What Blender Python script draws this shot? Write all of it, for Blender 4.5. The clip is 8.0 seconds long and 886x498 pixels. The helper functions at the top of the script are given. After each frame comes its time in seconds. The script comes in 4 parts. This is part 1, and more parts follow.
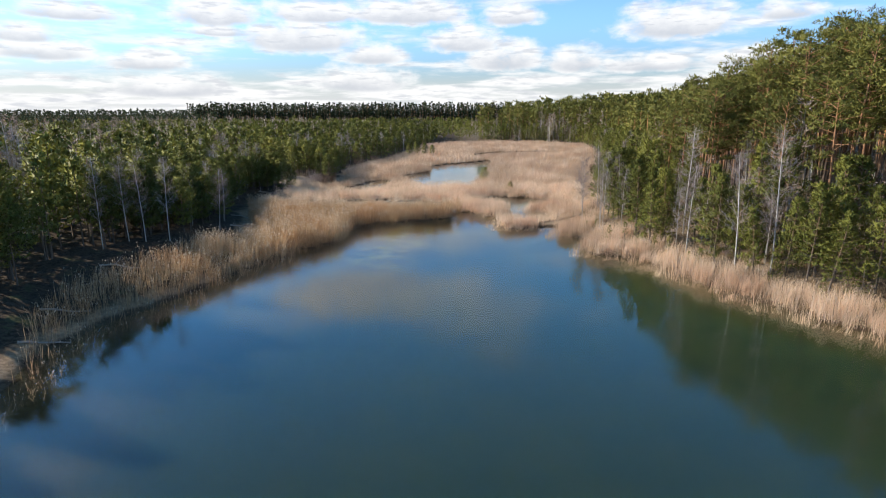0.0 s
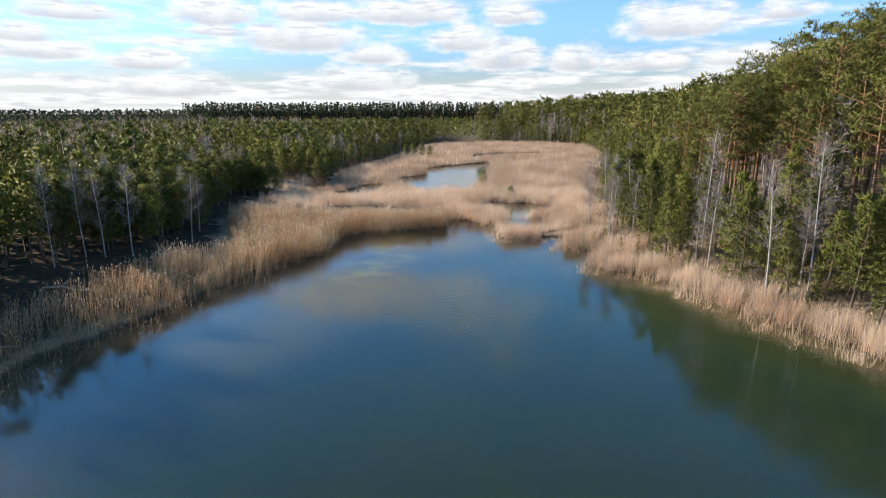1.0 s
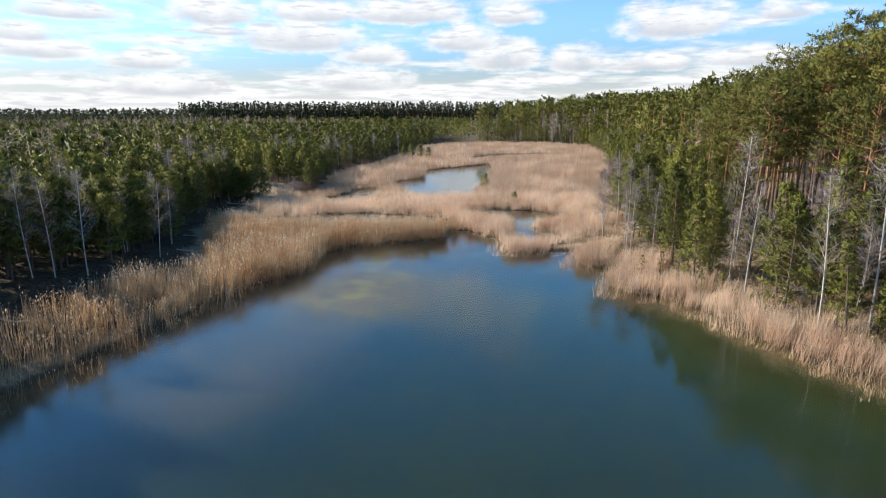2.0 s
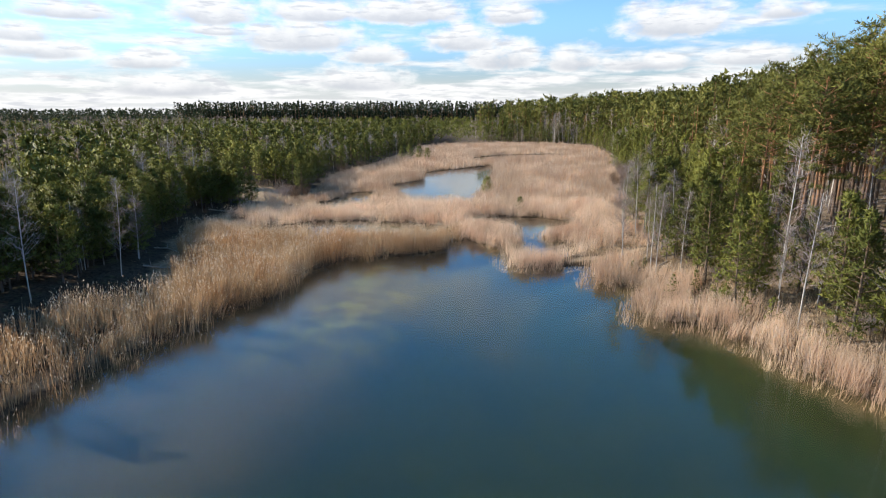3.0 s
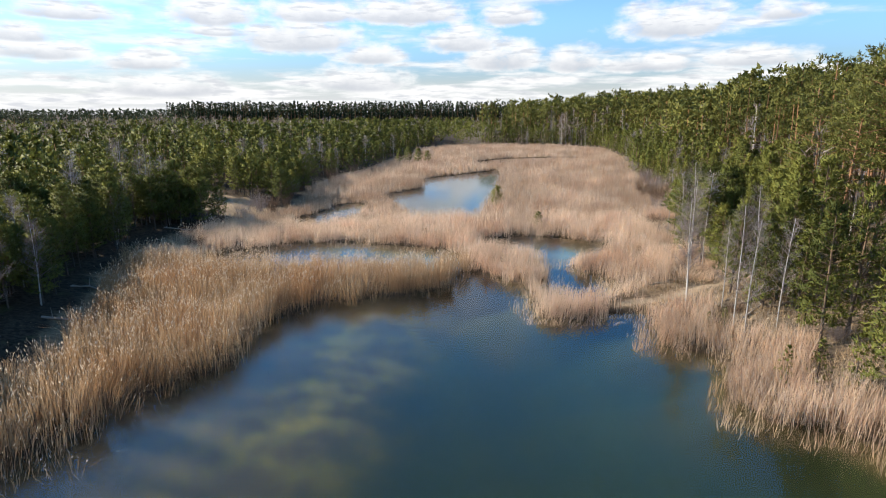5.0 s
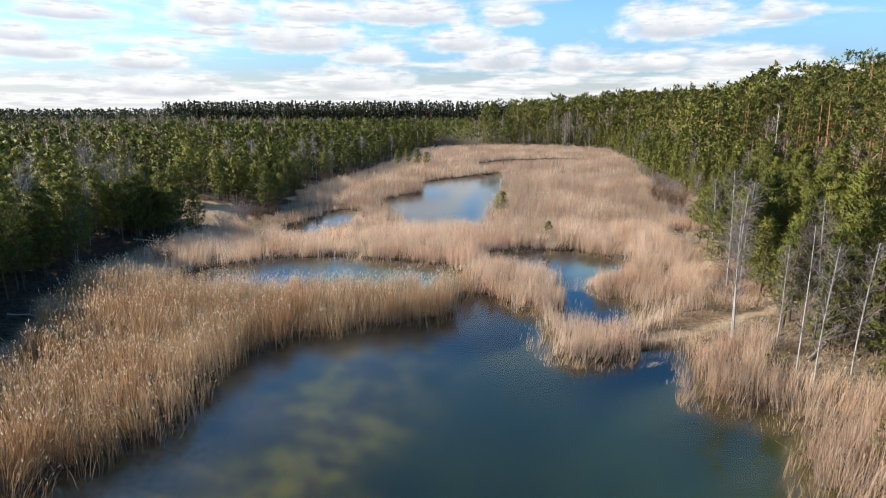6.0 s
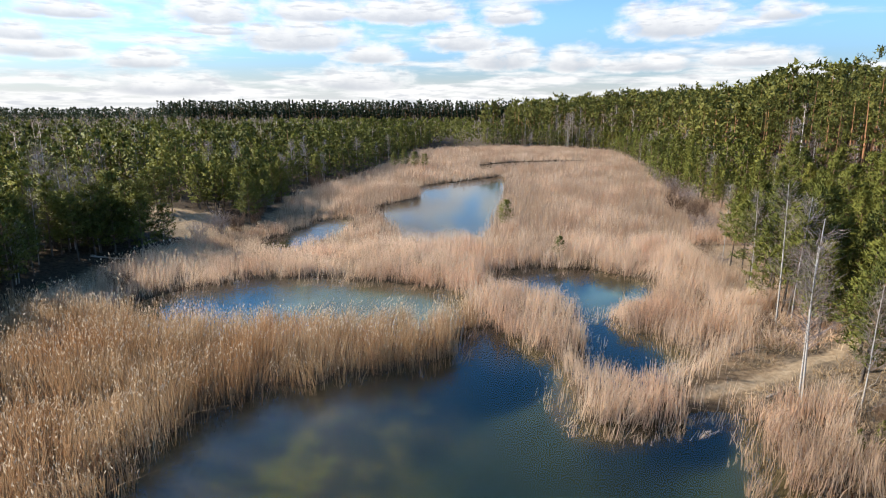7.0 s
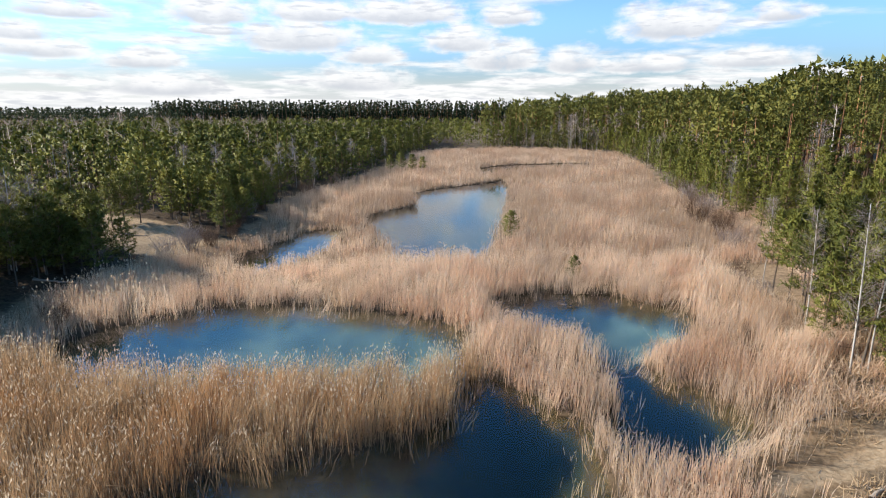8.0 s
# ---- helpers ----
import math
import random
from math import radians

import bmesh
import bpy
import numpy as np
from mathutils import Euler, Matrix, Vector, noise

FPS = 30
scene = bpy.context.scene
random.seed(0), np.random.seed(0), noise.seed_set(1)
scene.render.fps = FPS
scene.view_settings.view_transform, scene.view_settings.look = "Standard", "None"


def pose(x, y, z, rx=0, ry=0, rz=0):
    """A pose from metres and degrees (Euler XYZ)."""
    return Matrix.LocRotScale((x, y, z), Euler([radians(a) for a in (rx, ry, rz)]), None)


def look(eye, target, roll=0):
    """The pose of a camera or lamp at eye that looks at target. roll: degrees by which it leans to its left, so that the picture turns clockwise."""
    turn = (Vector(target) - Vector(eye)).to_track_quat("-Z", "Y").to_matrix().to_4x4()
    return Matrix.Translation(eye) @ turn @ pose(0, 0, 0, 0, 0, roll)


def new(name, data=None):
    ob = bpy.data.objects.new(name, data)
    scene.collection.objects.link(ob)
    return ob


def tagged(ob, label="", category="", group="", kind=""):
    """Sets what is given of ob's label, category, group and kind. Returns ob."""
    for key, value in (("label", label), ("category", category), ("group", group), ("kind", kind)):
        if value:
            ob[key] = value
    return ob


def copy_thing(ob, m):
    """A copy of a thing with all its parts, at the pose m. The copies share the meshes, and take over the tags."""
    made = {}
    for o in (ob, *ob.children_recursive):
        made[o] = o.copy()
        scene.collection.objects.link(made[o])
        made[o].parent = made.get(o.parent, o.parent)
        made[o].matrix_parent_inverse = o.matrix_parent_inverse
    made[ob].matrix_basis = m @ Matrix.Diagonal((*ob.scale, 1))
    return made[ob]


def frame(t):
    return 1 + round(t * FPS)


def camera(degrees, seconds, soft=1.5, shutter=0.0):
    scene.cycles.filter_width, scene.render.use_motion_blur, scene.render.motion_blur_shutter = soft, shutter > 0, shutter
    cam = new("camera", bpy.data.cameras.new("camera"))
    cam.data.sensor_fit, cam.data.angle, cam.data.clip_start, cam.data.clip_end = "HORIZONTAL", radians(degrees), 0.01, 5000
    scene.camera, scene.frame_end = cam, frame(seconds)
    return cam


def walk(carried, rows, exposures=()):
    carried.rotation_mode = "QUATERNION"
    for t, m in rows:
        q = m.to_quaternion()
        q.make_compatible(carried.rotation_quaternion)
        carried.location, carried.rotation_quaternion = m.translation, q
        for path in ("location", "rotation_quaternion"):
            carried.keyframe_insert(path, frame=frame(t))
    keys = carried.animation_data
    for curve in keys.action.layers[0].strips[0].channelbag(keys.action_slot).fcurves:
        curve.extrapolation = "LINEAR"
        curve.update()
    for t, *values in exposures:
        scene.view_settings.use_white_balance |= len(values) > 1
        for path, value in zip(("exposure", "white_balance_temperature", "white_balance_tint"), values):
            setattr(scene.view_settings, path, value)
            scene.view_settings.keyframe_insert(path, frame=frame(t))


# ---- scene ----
cam = camera(74.5, 8.0, soft=1.1)
PATH = [
    (0, (-0.122, 0.058, 13.938), (-0.122, 2.006, 13.484), -0.1),
    (0.5, (0.19, 3.01, 13.997), (0.191, 4.958, 13.542), -0.1),
    (1, (0.418, 6.089, 14.045), (0.42, 8.037, 13.59), -0.1),
    (1.5, (0.565, 9.347, 14.128), (0.568, 11.295, 13.672), 0.0),
    (3, (0.481, 19.324, 13.952), (0.486, 21.271, 13.496), -0.1),
    (3.5, (0.408, 22.611, 13.888), (0.413, 24.559, 13.433), 0.0),
    (4, (0.354, 26.115, 13.848), (0.36, 28.062, 13.393), 0.0),
    (5.5, (0.056, 36.422, 13.644), (0.062, 38.37, 13.191), -0.1),
    (6, (0.102, 39.74, 13.651), (0.109, 41.688, 13.197), 0.0),
    (6.5, (0.171, 43.372, 13.672), (0.18, 45.32, 13.219), 0.1),
    (7, (0.197, 46.823, 13.772), (0.207, 48.77, 13.317), 0.1),
    (7.5, (0.29, 50.373, 13.795), (0.301, 52.321, 13.34), 0.1),
    (8, (0.343, 54.116, 13.867), (0.356, 56.063, 13.413), 0.2),
]
walk(cam, [(t, look(eye, target, roll)) for t, eye, target, roll in PATH])

# ---------------------------------------------------------------- world and sun
SUN_AZ, SUN_EL = -76.0, 31.0          # degrees clockwise from straight ahead, degrees up


def node(tree, kind, **inputs):
    n = tree.nodes.new(kind)
    for key, value in inputs.items():
        n.inputs[int(key[1:]) if key[0] == "i" and key[1:].isdigit() else key].default_value = value
    return n


def calc(tree, op, a, b=None, c=None, clamp=False):
    """A Math node; numbers are set, sockets are linked."""
    n = tree.nodes.new("ShaderNodeMath")
    n.operation, n.use_clamp = op, clamp
    for i, v in enumerate((a, b, c)):
        if v is None:
            continue
        if isinstance(v, (int, float)):
            n.inputs[i].default_value = v
        else:
            tree.links.new(v, n.inputs[i])
    return n.outputs[0]


def ramp(tree, v, lo, hi, to_lo=0.0, to_hi=1.0):
    n = tree.nodes.new("ShaderNodeMapRange")
    n.interpolation_type = "SMOOTHSTEP"
    for i, x in ((1, lo), (2, hi), (3, to_lo), (4, to_hi)):
        n.inputs[i].default_value = x
    tree.links.new(v, n.inputs[0])
    return n.outputs[0]


def blend(tree, fac, a, b, how="MIX"):
    n = tree.nodes.new("ShaderNodeMix")
    n.data_type, n.blend_type = "RGBA", how
    for i, v in ((0, fac), (6, a), (7, b)):
        if isinstance(v, (int, float)):
            n.inputs[i].default_value = v
        elif isinstance(v, tuple):
            n.inputs[i].default_value = (*v, 1.0) if len(v) == 3 else v
        else:
            tree.links.new(v, n.inputs[i])
    return n.outputs[2]


def noise_of(tree, vector, scale, detail=4.0, rough=0.55, distortion=0.0):
    n = tree.nodes.new("ShaderNodeTexNoise")
    n.inputs["Scale"].default_value, n.inputs["Detail"].default_value = scale, detail
    n.inputs["Roughness"].default_value, n.inputs["Distortion"].default_value = rough, distortion
    if vector is not None:
        tree.links.new(vector, n.inputs["Vector"])
    return n.outputs[0]


# the larger clouds: bearing, height, half width, half height in degrees
CLOUDS = [(-31.1, 7.9, 4.7, 0.8), (-34.3, 6.1, 2.9, 0.8), (-33.3, 5.0, 4.0, 1.0), (-25.9, 4.4, 3.6, 1.0), (-20.2, 8.6, 4.2, 1.4),
          (-19.8, 7.0, 3.5, 0.5), (-13.1, 7.0, 6.3, 1.8), (-11.5, 8.9, 4.9, 1.1), (-3.3, 9.1, 6.4, 1.3), (1.9, 6.7, 3.7, 1.3),
          (-6.5, 5.4, 3.2, 1.1), (6.3, 8.8, 3.0, 1.1), (5.6, 5.2, 4.0, 1.5), (12.3, 4.8, 3.0, 1.3), (20.8, 7.8, 5.3, 1.7),
          (29.1, 8.0, 2.6, 0.8), (27.2, 4.6, 4.9, 0.9), (-5.0, 11.6, 7.0, 1.4), (-8.0, 17.5, 9.0, 2.4), (-24.0, 15.0, 6.0, 1.8), (-7.6, 3.1, 5.0, 1.3), (-24.3, 2.4, 5.6, 1.2), (18.7, 4.4, 5.7, 0.9)]


def cloud_group():
    """Thickness of cloud at a (bearing, height, 0) in degrees."""
    g = bpy.data.node_groups.new("cloud_thickness", "ShaderNodeTree")
    g.interface.new_socket("Bearing", in_out="INPUT", socket_type="NodeSocketFloat")
    g.interface.new_socket("Height", in_out="INPUT", socket_type="NodeSocketFloat")
    g.interface.new_socket("Thickness", in_out="OUTPUT", socket_type="NodeSocketFloat")
    g.interface.new_socket("Underside", in_out="OUTPUT", socket_type="NodeSocketFloat")
    i, o = g.nodes.new("NodeGroupInput"), g.nodes.new("NodeGroupOutput")
    az, el = i.outputs[0], i.outputs[1]
    v = g.nodes.new("ShaderNodeCombineXYZ")
    g.links.new(az, v.inputs[0])
    g.links.new(calc(g, "MULTIPLY", el, 1.7), v.inputs[1])
    puff = noise_of(g, v.outputs[0], 0.42, 7.0, 0.56)
    fine = calc(g, "SUBTRACT", puff, 0.5)
    total = base = None
    for a, e, w, h in CLOUDS:
        dx = calc(g, "MULTIPLY", calc(g, "SUBTRACT", az, a), 1 / w)
        dy = calc(g, "MULTIPLY", calc(g, "SUBTRACT", el, e - 0.35 * h), 1 / (1.35 * h))
        dy = calc(g, "MAXIMUM", dy, calc(g, "MULTIPLY", dy, -2.1))
        r = calc(g, "SUBTRACT", 1.0, calc(g, "ADD", calc(g, "MULTIPLY", dx, dx), calc(g, "MULTIPLY", dy, dy)))
        under = calc(g, "MULTIPLY", ramp(g, r, 0.0, 0.8), ramp(g, calc(g, "SUBTRACT", calc(g, "ADD", el, calc(g, "MULTIPLY", fine, 1.6 * h)), e - 0.35 * h), -0.45 * h, 0.75 * h, 1.0, 0.0))
        total = r if total is None else calc(g, "MAXIMUM", total, r)
        base = under if base is None else calc(g, "MAXIMUM", base, under)
    big = calc(g, "ADD", calc(g, "MAXIMUM", total, -1.2), calc(g, "MULTIPLY", fine, 3.0))
    # the rest of the sky: a broken layer seen ever more edge-on towards the horizon
    lift = calc(g, "ADD", calc(g, "MAXIMUM", el, 0.0), 4.0)
    far = calc(g, "DIVIDE", 60.0, lift)
    rad = calc(g, "MULTIPLY", az, math.pi / 180)
    p = g.nodes.new("ShaderNodeCombineXYZ")
    g.links.new(calc(g, "MULTIPLY", calc(g, "SINE", rad), far), p.inputs[0])
    g.links.new(calc(g, "MULTIPLY", calc(g, "COSINE", rad), far), p.inputs[1])
    layer = noise_of(g, p.outputs[0], 0.66, 6.0, 0.55)
    cover = calc(g, "MULTIPLY", calc(g, "SUBTRACT", layer, 0.545), 7.0)
    low = ramp(g, el, 0.3, 7.5, 1.05, 0.0)
    high = ramp(g, el, 9.0, 12.0, -0.3, 0.4)
    high = calc(g, "ADD", high, ramp(g, el, 17.0, 25.0, 0.0, -1.1))
    layer2 = calc(g, "ADD", calc(g, "ADD", cover, low), high)
    g.links.new(calc(g, "MAXIMUM", big, layer2), o.inputs[0])
    g.links.new(base, o.inputs[1])
    return g


def build_world():
    world = bpy.data.worlds.new("sky")
    scene.world, world.use_nodes = world, True
    t = world.node_tree
    t.nodes.clear()
    out, back = t.nodes.new("ShaderNodeOutputWorld"), t.nodes.new("ShaderNodeBackground")
    sky = t.nodes.new("ShaderNodeTexSky")
    sky.sky_type, sky.sun_disc = "NISHITA", False
    sky.sun_elevation, sky.sun_rotation = radians(SUN_EL), radians(SUN_AZ)
    sky.air_density, sky.dust_density, sky.ozone_density = 1.0, 0.6, 1.5
    co, sep = t.nodes.new("ShaderNodeTexCoord"), t.nodes.new("ShaderNodeSeparateXYZ")
    t.links.new(co.outputs["Generated"], sep.inputs[0])
    az = calc(t, "MULTIPLY", calc(t, "ARCTAN2", sep.outputs[0], sep.outputs[1]), 180 / math.pi)
    el = calc(t, "MULTIPLY", calc(t, "ARCSINE", sep.outputs[2]), 180 / math.pi)
    n = t.nodes.new("ShaderNodeGroup")
    n.node_tree = cloud_group()
    t.links.new(az, n.inputs[0])
    t.links.new(el, n.inputs[1])
    thick, under = n.outputs
    cloud = ramp(t, thick, -0.55, 0.75)
    streak = t.nodes.new("ShaderNodeCombineXYZ")
    t.links.new(calc(t, "MULTIPLY", az, 0.42), streak.inputs[0])
    t.links.new(calc(t, "MULTIPLY", el, 2.3), streak.inputs[1])
    dull = ramp(t, noise_of(t, streak.outputs[0], 1.0, 5.0, 0.55), 0.45, 0.68, 0.0, 0.7)
    shade = calc(t, "MAXIMUM", calc(t, "MULTIPLY", under, 0.85), dull, clamp=True)
    white, grey = (8.4, 8.4, 8.4), (4.9, 5.15, 5.7)
    colour = blend(t, shade, white, grey)
    colour = blend(t, ramp(t, el, 9.5, 14.0), colour, blend(t, 1.0, colour, (0.86, 0.95, 1.1), "MULTIPLY"))
    haze = ramp(t, el, 0.0, 5.0, 0.95, 0.0)
    air = blend(t, haze, blend(t, 1.0, sky.outputs[0], blend(t, ramp(t, el, 24.0, 56.0), blend(t, ramp(t, el, 10.0, 18.0), blend(t, ramp(t, el, 0.0, 9.0), (0.56, 0.64, 0.8), (1.0, 1.4, 1.9)), (0.85, 1.95, 2.75)), (0.3, 0.8, 1.0)), "MULTIPLY"), (6.5, 6.7, 6.9))
    t.links.new(blend(t, calc(t, "MULTIPLY", cloud, 0.95), air, colour), back.inputs[0])
    back.inputs[1].default_value = 0.07
    t.links.new(back.outputs[0], out.inputs[0])


build_world()
sun = new("sun", bpy.data.lights.new("sun", "SUN"))
sun.data.energy, sun.data.angle, sun.data.color = 5.0, radians(0.53), (1.0, 0.90, 0.76)
sun_dir = Vector((math.cos(radians(SUN_EL)) * math.sin(radians(SUN_AZ)),
                  math.cos(radians(SUN_EL)) * math.cos(radians(SUN_AZ)), math.sin(radians(SUN_EL))))
sun.matrix_world = look(sun_dir * 100, (0, 0, 0))
scene.view_settings.exposure = 0.85

# ---------------------------------------------------------------- materials
def material(name):
    m = bpy.data.materials.new(name)
    m.use_nodes = True
    t = m.node_tree
    t.nodes.clear()
    out, b = t.nodes.new("ShaderNodeOutputMaterial"), t.nodes.new("ShaderNodeBsdfPrincipled")
    t.links.new(b.outputs[0], out.inputs[0])
    return m, t, b, out


def world_place(t):
    return t.nodes.new("ShaderNodeNewGeometry").outputs["Position"]


def bump(t, b, height, strength, distance):
    n = t.nodes.new("ShaderNodeBump")
    n.inputs["Strength"].default_value, n.inputs["Distance"].default_value = strength, distance
    t.links.new(height, n.inputs["Height"])
    t.links.new(n.outputs[0], b.inputs["Normal"])


def leafy(name, dark, mid, light, through_light=0.35, gloss=0.6, spread=1.0, stain=None):
    """Needles, stems or leaves: each island and each tree a little different."""
    m, t, b, out = material(name)
    geo, info = t.nodes.new("ShaderNodeNewGeometry"), t.nodes.new("ShaderNodeObjectInfo")
    patch = noise_of(t, geo.outputs["Position"], 0.12, 3.0)
    f = calc(t, "ADD", calc(t, "MULTIPLY", geo.outputs["Random Per Island"], 0.55 * spread),
             calc(t, "ADD", calc(t, "MULTIPLY", info.outputs["Random"], 0.35),
                  calc(t, "MULTIPLY", calc(t, "SUBTRACT", patch, 0.5), 1.4)))
    c = blend(t, ramp(t, f, 0.0, 0.45), dark, mid)
    c = blend(t, ramp(t, f, 0.45, 0.95), c, light)
    if stain is not None:
        age = noise_of(t, geo.outputs["Position"], 0.17, 5.0, 0.6)
        c = blend(t, ramp(t, age, 0.44, 0.66), c, blend(t, 1.0, c, stain, "MULTIPLY"))
    t.links.new(c, b.inputs["Base Color"])
    b.inputs["Roughness"].default_value = gloss
    b.inputs["Specular IOR Level"].default_value = 0.1
    tr, mix = t.nodes.new("ShaderNodeBsdfTranslucent"), t.nodes.new("ShaderNodeMixShader")
    t.links.new(c, tr.inputs[0])
    mix.inputs[0].default_value = through_light
    t.links.new(b.outputs[0], mix.inputs[1])
    t.links.new(tr.outputs[0], mix.inputs[2])
    t.links.new(mix.outputs[0], out.inputs[0])
    return m


def bark(name, low, high, z0, z1, scale=7.0, flecks=None):
    """Bark that changes from the butt to the top; flecks: dark marks across a birch's white skin."""
    m, t, b, out = material(name)
    co = t.nodes.new("ShaderNodeTexCoord")
    sep = t.nodes.new("ShaderNodeSeparateXYZ")
    t.links.new(co.outputs["Object"], sep.inputs[0])
    stretch = t.nodes.new("ShaderNodeMapping")
    stretch.inputs["Scale"].default_value = (1, 1, 0.3) if flecks is None else (0.6, 0.6, 2.0)
    t.links.new(co.outputs["Object"], stretch.inputs[0])
    n = noise_of(t, stretch.outputs[0], scale, 5.0, 0.65)
    c = blend(t, ramp(t, calc(t, "ADD", sep.outputs[2], calc(t, "MULTIPLY", n, 2.0)), z0, z1), low, high)
    c = blend(t, calc(t, "MULTIPLY", n, 0.7), c, blend(t, 1.0, c, (0.45, 0.42, 0.4), "MULTIPLY"))
    if flecks is not None:
        c = blend(t, ramp(t, n, 0.60, 0.68), c, flecks)
    t.links.new(c, b.inputs["Base Color"])
    b.inputs["Roughness"].default_value = 0.9
    b.inputs["Specular IOR Level"].default_value = 0.2
    bump(t, b, n, 0.7, 0.03)
    return m


NEEDLES_TALL = leafy("needles_tall", (0.078, 0.082, 0.022), (0.150, 0.150, 0.038), (0.225, 0.210, 0.054), 0.22, 0.6, 0.7)
NEEDLES_YOUNG = leafy("needles_young", (0.070, 0.080, 0.020), (0.152, 0.158, 0.035), (0.255, 0.240, 0.052), 0.21, 0.6, 0.65)
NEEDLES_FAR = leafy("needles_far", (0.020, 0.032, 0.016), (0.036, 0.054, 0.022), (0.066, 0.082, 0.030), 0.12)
REED_STEM = leafy("reed_stem", (0.19, 0.118, 0.062), (0.43, 0.290, 0.168), (0.64, 0.475, 0.305), 0.44, 0.55, 0.55, (0.93, 0.80, 0.71))
SEDGE = leafy("sedge", (0.42, 0.305, 0.215), (0.71, 0.54, 0.395), (0.88, 0.71, 0.55), 0.5, 0.6, 0.5, (0.93, 0.83, 0.79))
REED_PLUME = leafy("reed_plume", (0.42, 0.315, 0.21), (0.58, 0.46, 0.33), (0.72, 0.60, 0.46), 0.45, 0.8)
TWIG_GREY = leafy("twig_grey", (0.16, 0.125, 0.115), (0.30, 0.245, 0.225), (0.44, 0.375, 0.35), 0.15, 0.8)
TWIG_BROWN = leafy("twig_brown", (0.09, 0.055, 0.035), (0.17, 0.11, 0.075), (0.27, 0.19, 0.135), 0.15, 0.8)
HEATH = leafy("dry_grass", (0.22, 0.155, 0.092), (0.40, 0.295, 0.185), (0.56, 0.43, 0.29), 0.3, 0.8)
PINE_BARK = bark("pine_bark", (0.13, 0.095, 0.075), (0.36, 0.19, 0.10), 5.0, 11.0, 7.0)
YOUNG_BARK = bark("young_pine_bark", (0.13, 0.105, 0.085), (0.24, 0.16, 0.10), 2.0, 6.0, 9.0)
BIRCH_BARK = bark("birch_bark", (0.46, 0.43, 0.39), (0.55, 0.51, 0.465), 1.0, 5.0, 6.0, (0.05, 0.045, 0.04))
DEAD_WOOD = bark("dead_wood", (0.28, 0.24, 0.20), (0.36, 0.31, 0.26), 0.0, 2.0, 9.0)


def ground_material():
    m, t, b, out = material("ground")
    place = world_place(t)
    cover = t.nodes.new("ShaderNodeAttribute")
    cover.attribute_name = "cover"
    sep = t.nodes.new("ShaderNodeSeparateXYZ")
    t.links.new(cover.outputs["Vector"], sep.inputs[0])
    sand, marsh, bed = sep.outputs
    fine = noise_of(t, place, 3.5, 8.0, 0.68)
    patch = noise_of(t, place, 0.22, 5.0, 0.6)
    moss = noise_of(t, place, 0.55, 4.0)
    # needle litter, toned dark also for the shade under the left-hand pines
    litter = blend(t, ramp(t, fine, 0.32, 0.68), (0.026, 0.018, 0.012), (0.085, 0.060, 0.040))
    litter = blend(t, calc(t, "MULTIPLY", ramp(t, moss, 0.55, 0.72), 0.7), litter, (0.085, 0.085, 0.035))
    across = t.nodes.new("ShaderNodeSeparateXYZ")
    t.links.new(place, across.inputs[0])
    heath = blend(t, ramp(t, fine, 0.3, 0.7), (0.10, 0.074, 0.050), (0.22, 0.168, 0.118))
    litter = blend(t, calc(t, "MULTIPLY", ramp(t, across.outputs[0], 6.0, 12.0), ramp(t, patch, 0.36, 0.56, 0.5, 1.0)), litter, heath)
    straw = blend(t, ramp(t, fine, 0.3, 0.7), (0.16, 0.108, 0.066), (0.36, 0.255, 0.16))
    sandy = blend(t, ramp(t, fine, 0.3, 0.72), (0.23, 0.165, 0.105), (0.37, 0.28, 0.185))
    edge = calc(t, "MULTIPLY", calc(t, "SUBTRACT", patch, 0.5), 0.9)
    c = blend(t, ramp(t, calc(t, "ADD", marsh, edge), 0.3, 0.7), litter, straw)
    c = blend(t, ramp(t, calc(t, "ADD", sand, edge), 0.35, 0.65), c, sandy)
    shore = calc(t, "MULTIPLY", ramp(t, calc(t, "ADD", across.outputs[2], calc(t, "MULTIPLY", edge, 0.15)), 0.10, 0.30, 1.0, 0.0), ramp(t, sand, 0.2, 0.6, 1.0, 0.0))
    c = blend(t, shore, c, blend(t, ramp(t, fine, 0.3, 0.7), (0.045, 0.032, 0.020), (0.115, 0.080, 0.050)))
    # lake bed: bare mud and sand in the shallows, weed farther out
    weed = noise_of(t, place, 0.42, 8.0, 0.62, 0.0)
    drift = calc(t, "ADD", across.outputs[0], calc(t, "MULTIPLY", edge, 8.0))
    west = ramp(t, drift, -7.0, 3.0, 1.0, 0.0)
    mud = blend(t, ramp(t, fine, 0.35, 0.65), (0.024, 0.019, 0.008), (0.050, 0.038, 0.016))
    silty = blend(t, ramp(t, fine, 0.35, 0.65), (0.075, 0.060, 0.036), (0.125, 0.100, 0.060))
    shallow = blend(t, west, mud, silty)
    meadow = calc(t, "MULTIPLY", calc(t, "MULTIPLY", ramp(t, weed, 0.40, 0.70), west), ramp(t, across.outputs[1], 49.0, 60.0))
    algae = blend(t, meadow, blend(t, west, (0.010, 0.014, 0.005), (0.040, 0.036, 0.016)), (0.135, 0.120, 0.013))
    # darker with depth: light lost in murky water is put into the colour
    deep_dimmed = blend(t, ramp(t, weed, 0.3, 0.7), (0.005, 0.014, 0.009), (0.009, 0.018, 0.009))
    depth_fac = calc(t, "ADD", bed, calc(t, "MULTIPLY", edge, 0.25))
    under = blend(t, ramp(t, depth_fac, 0.14, 0.42), shallow, algae)
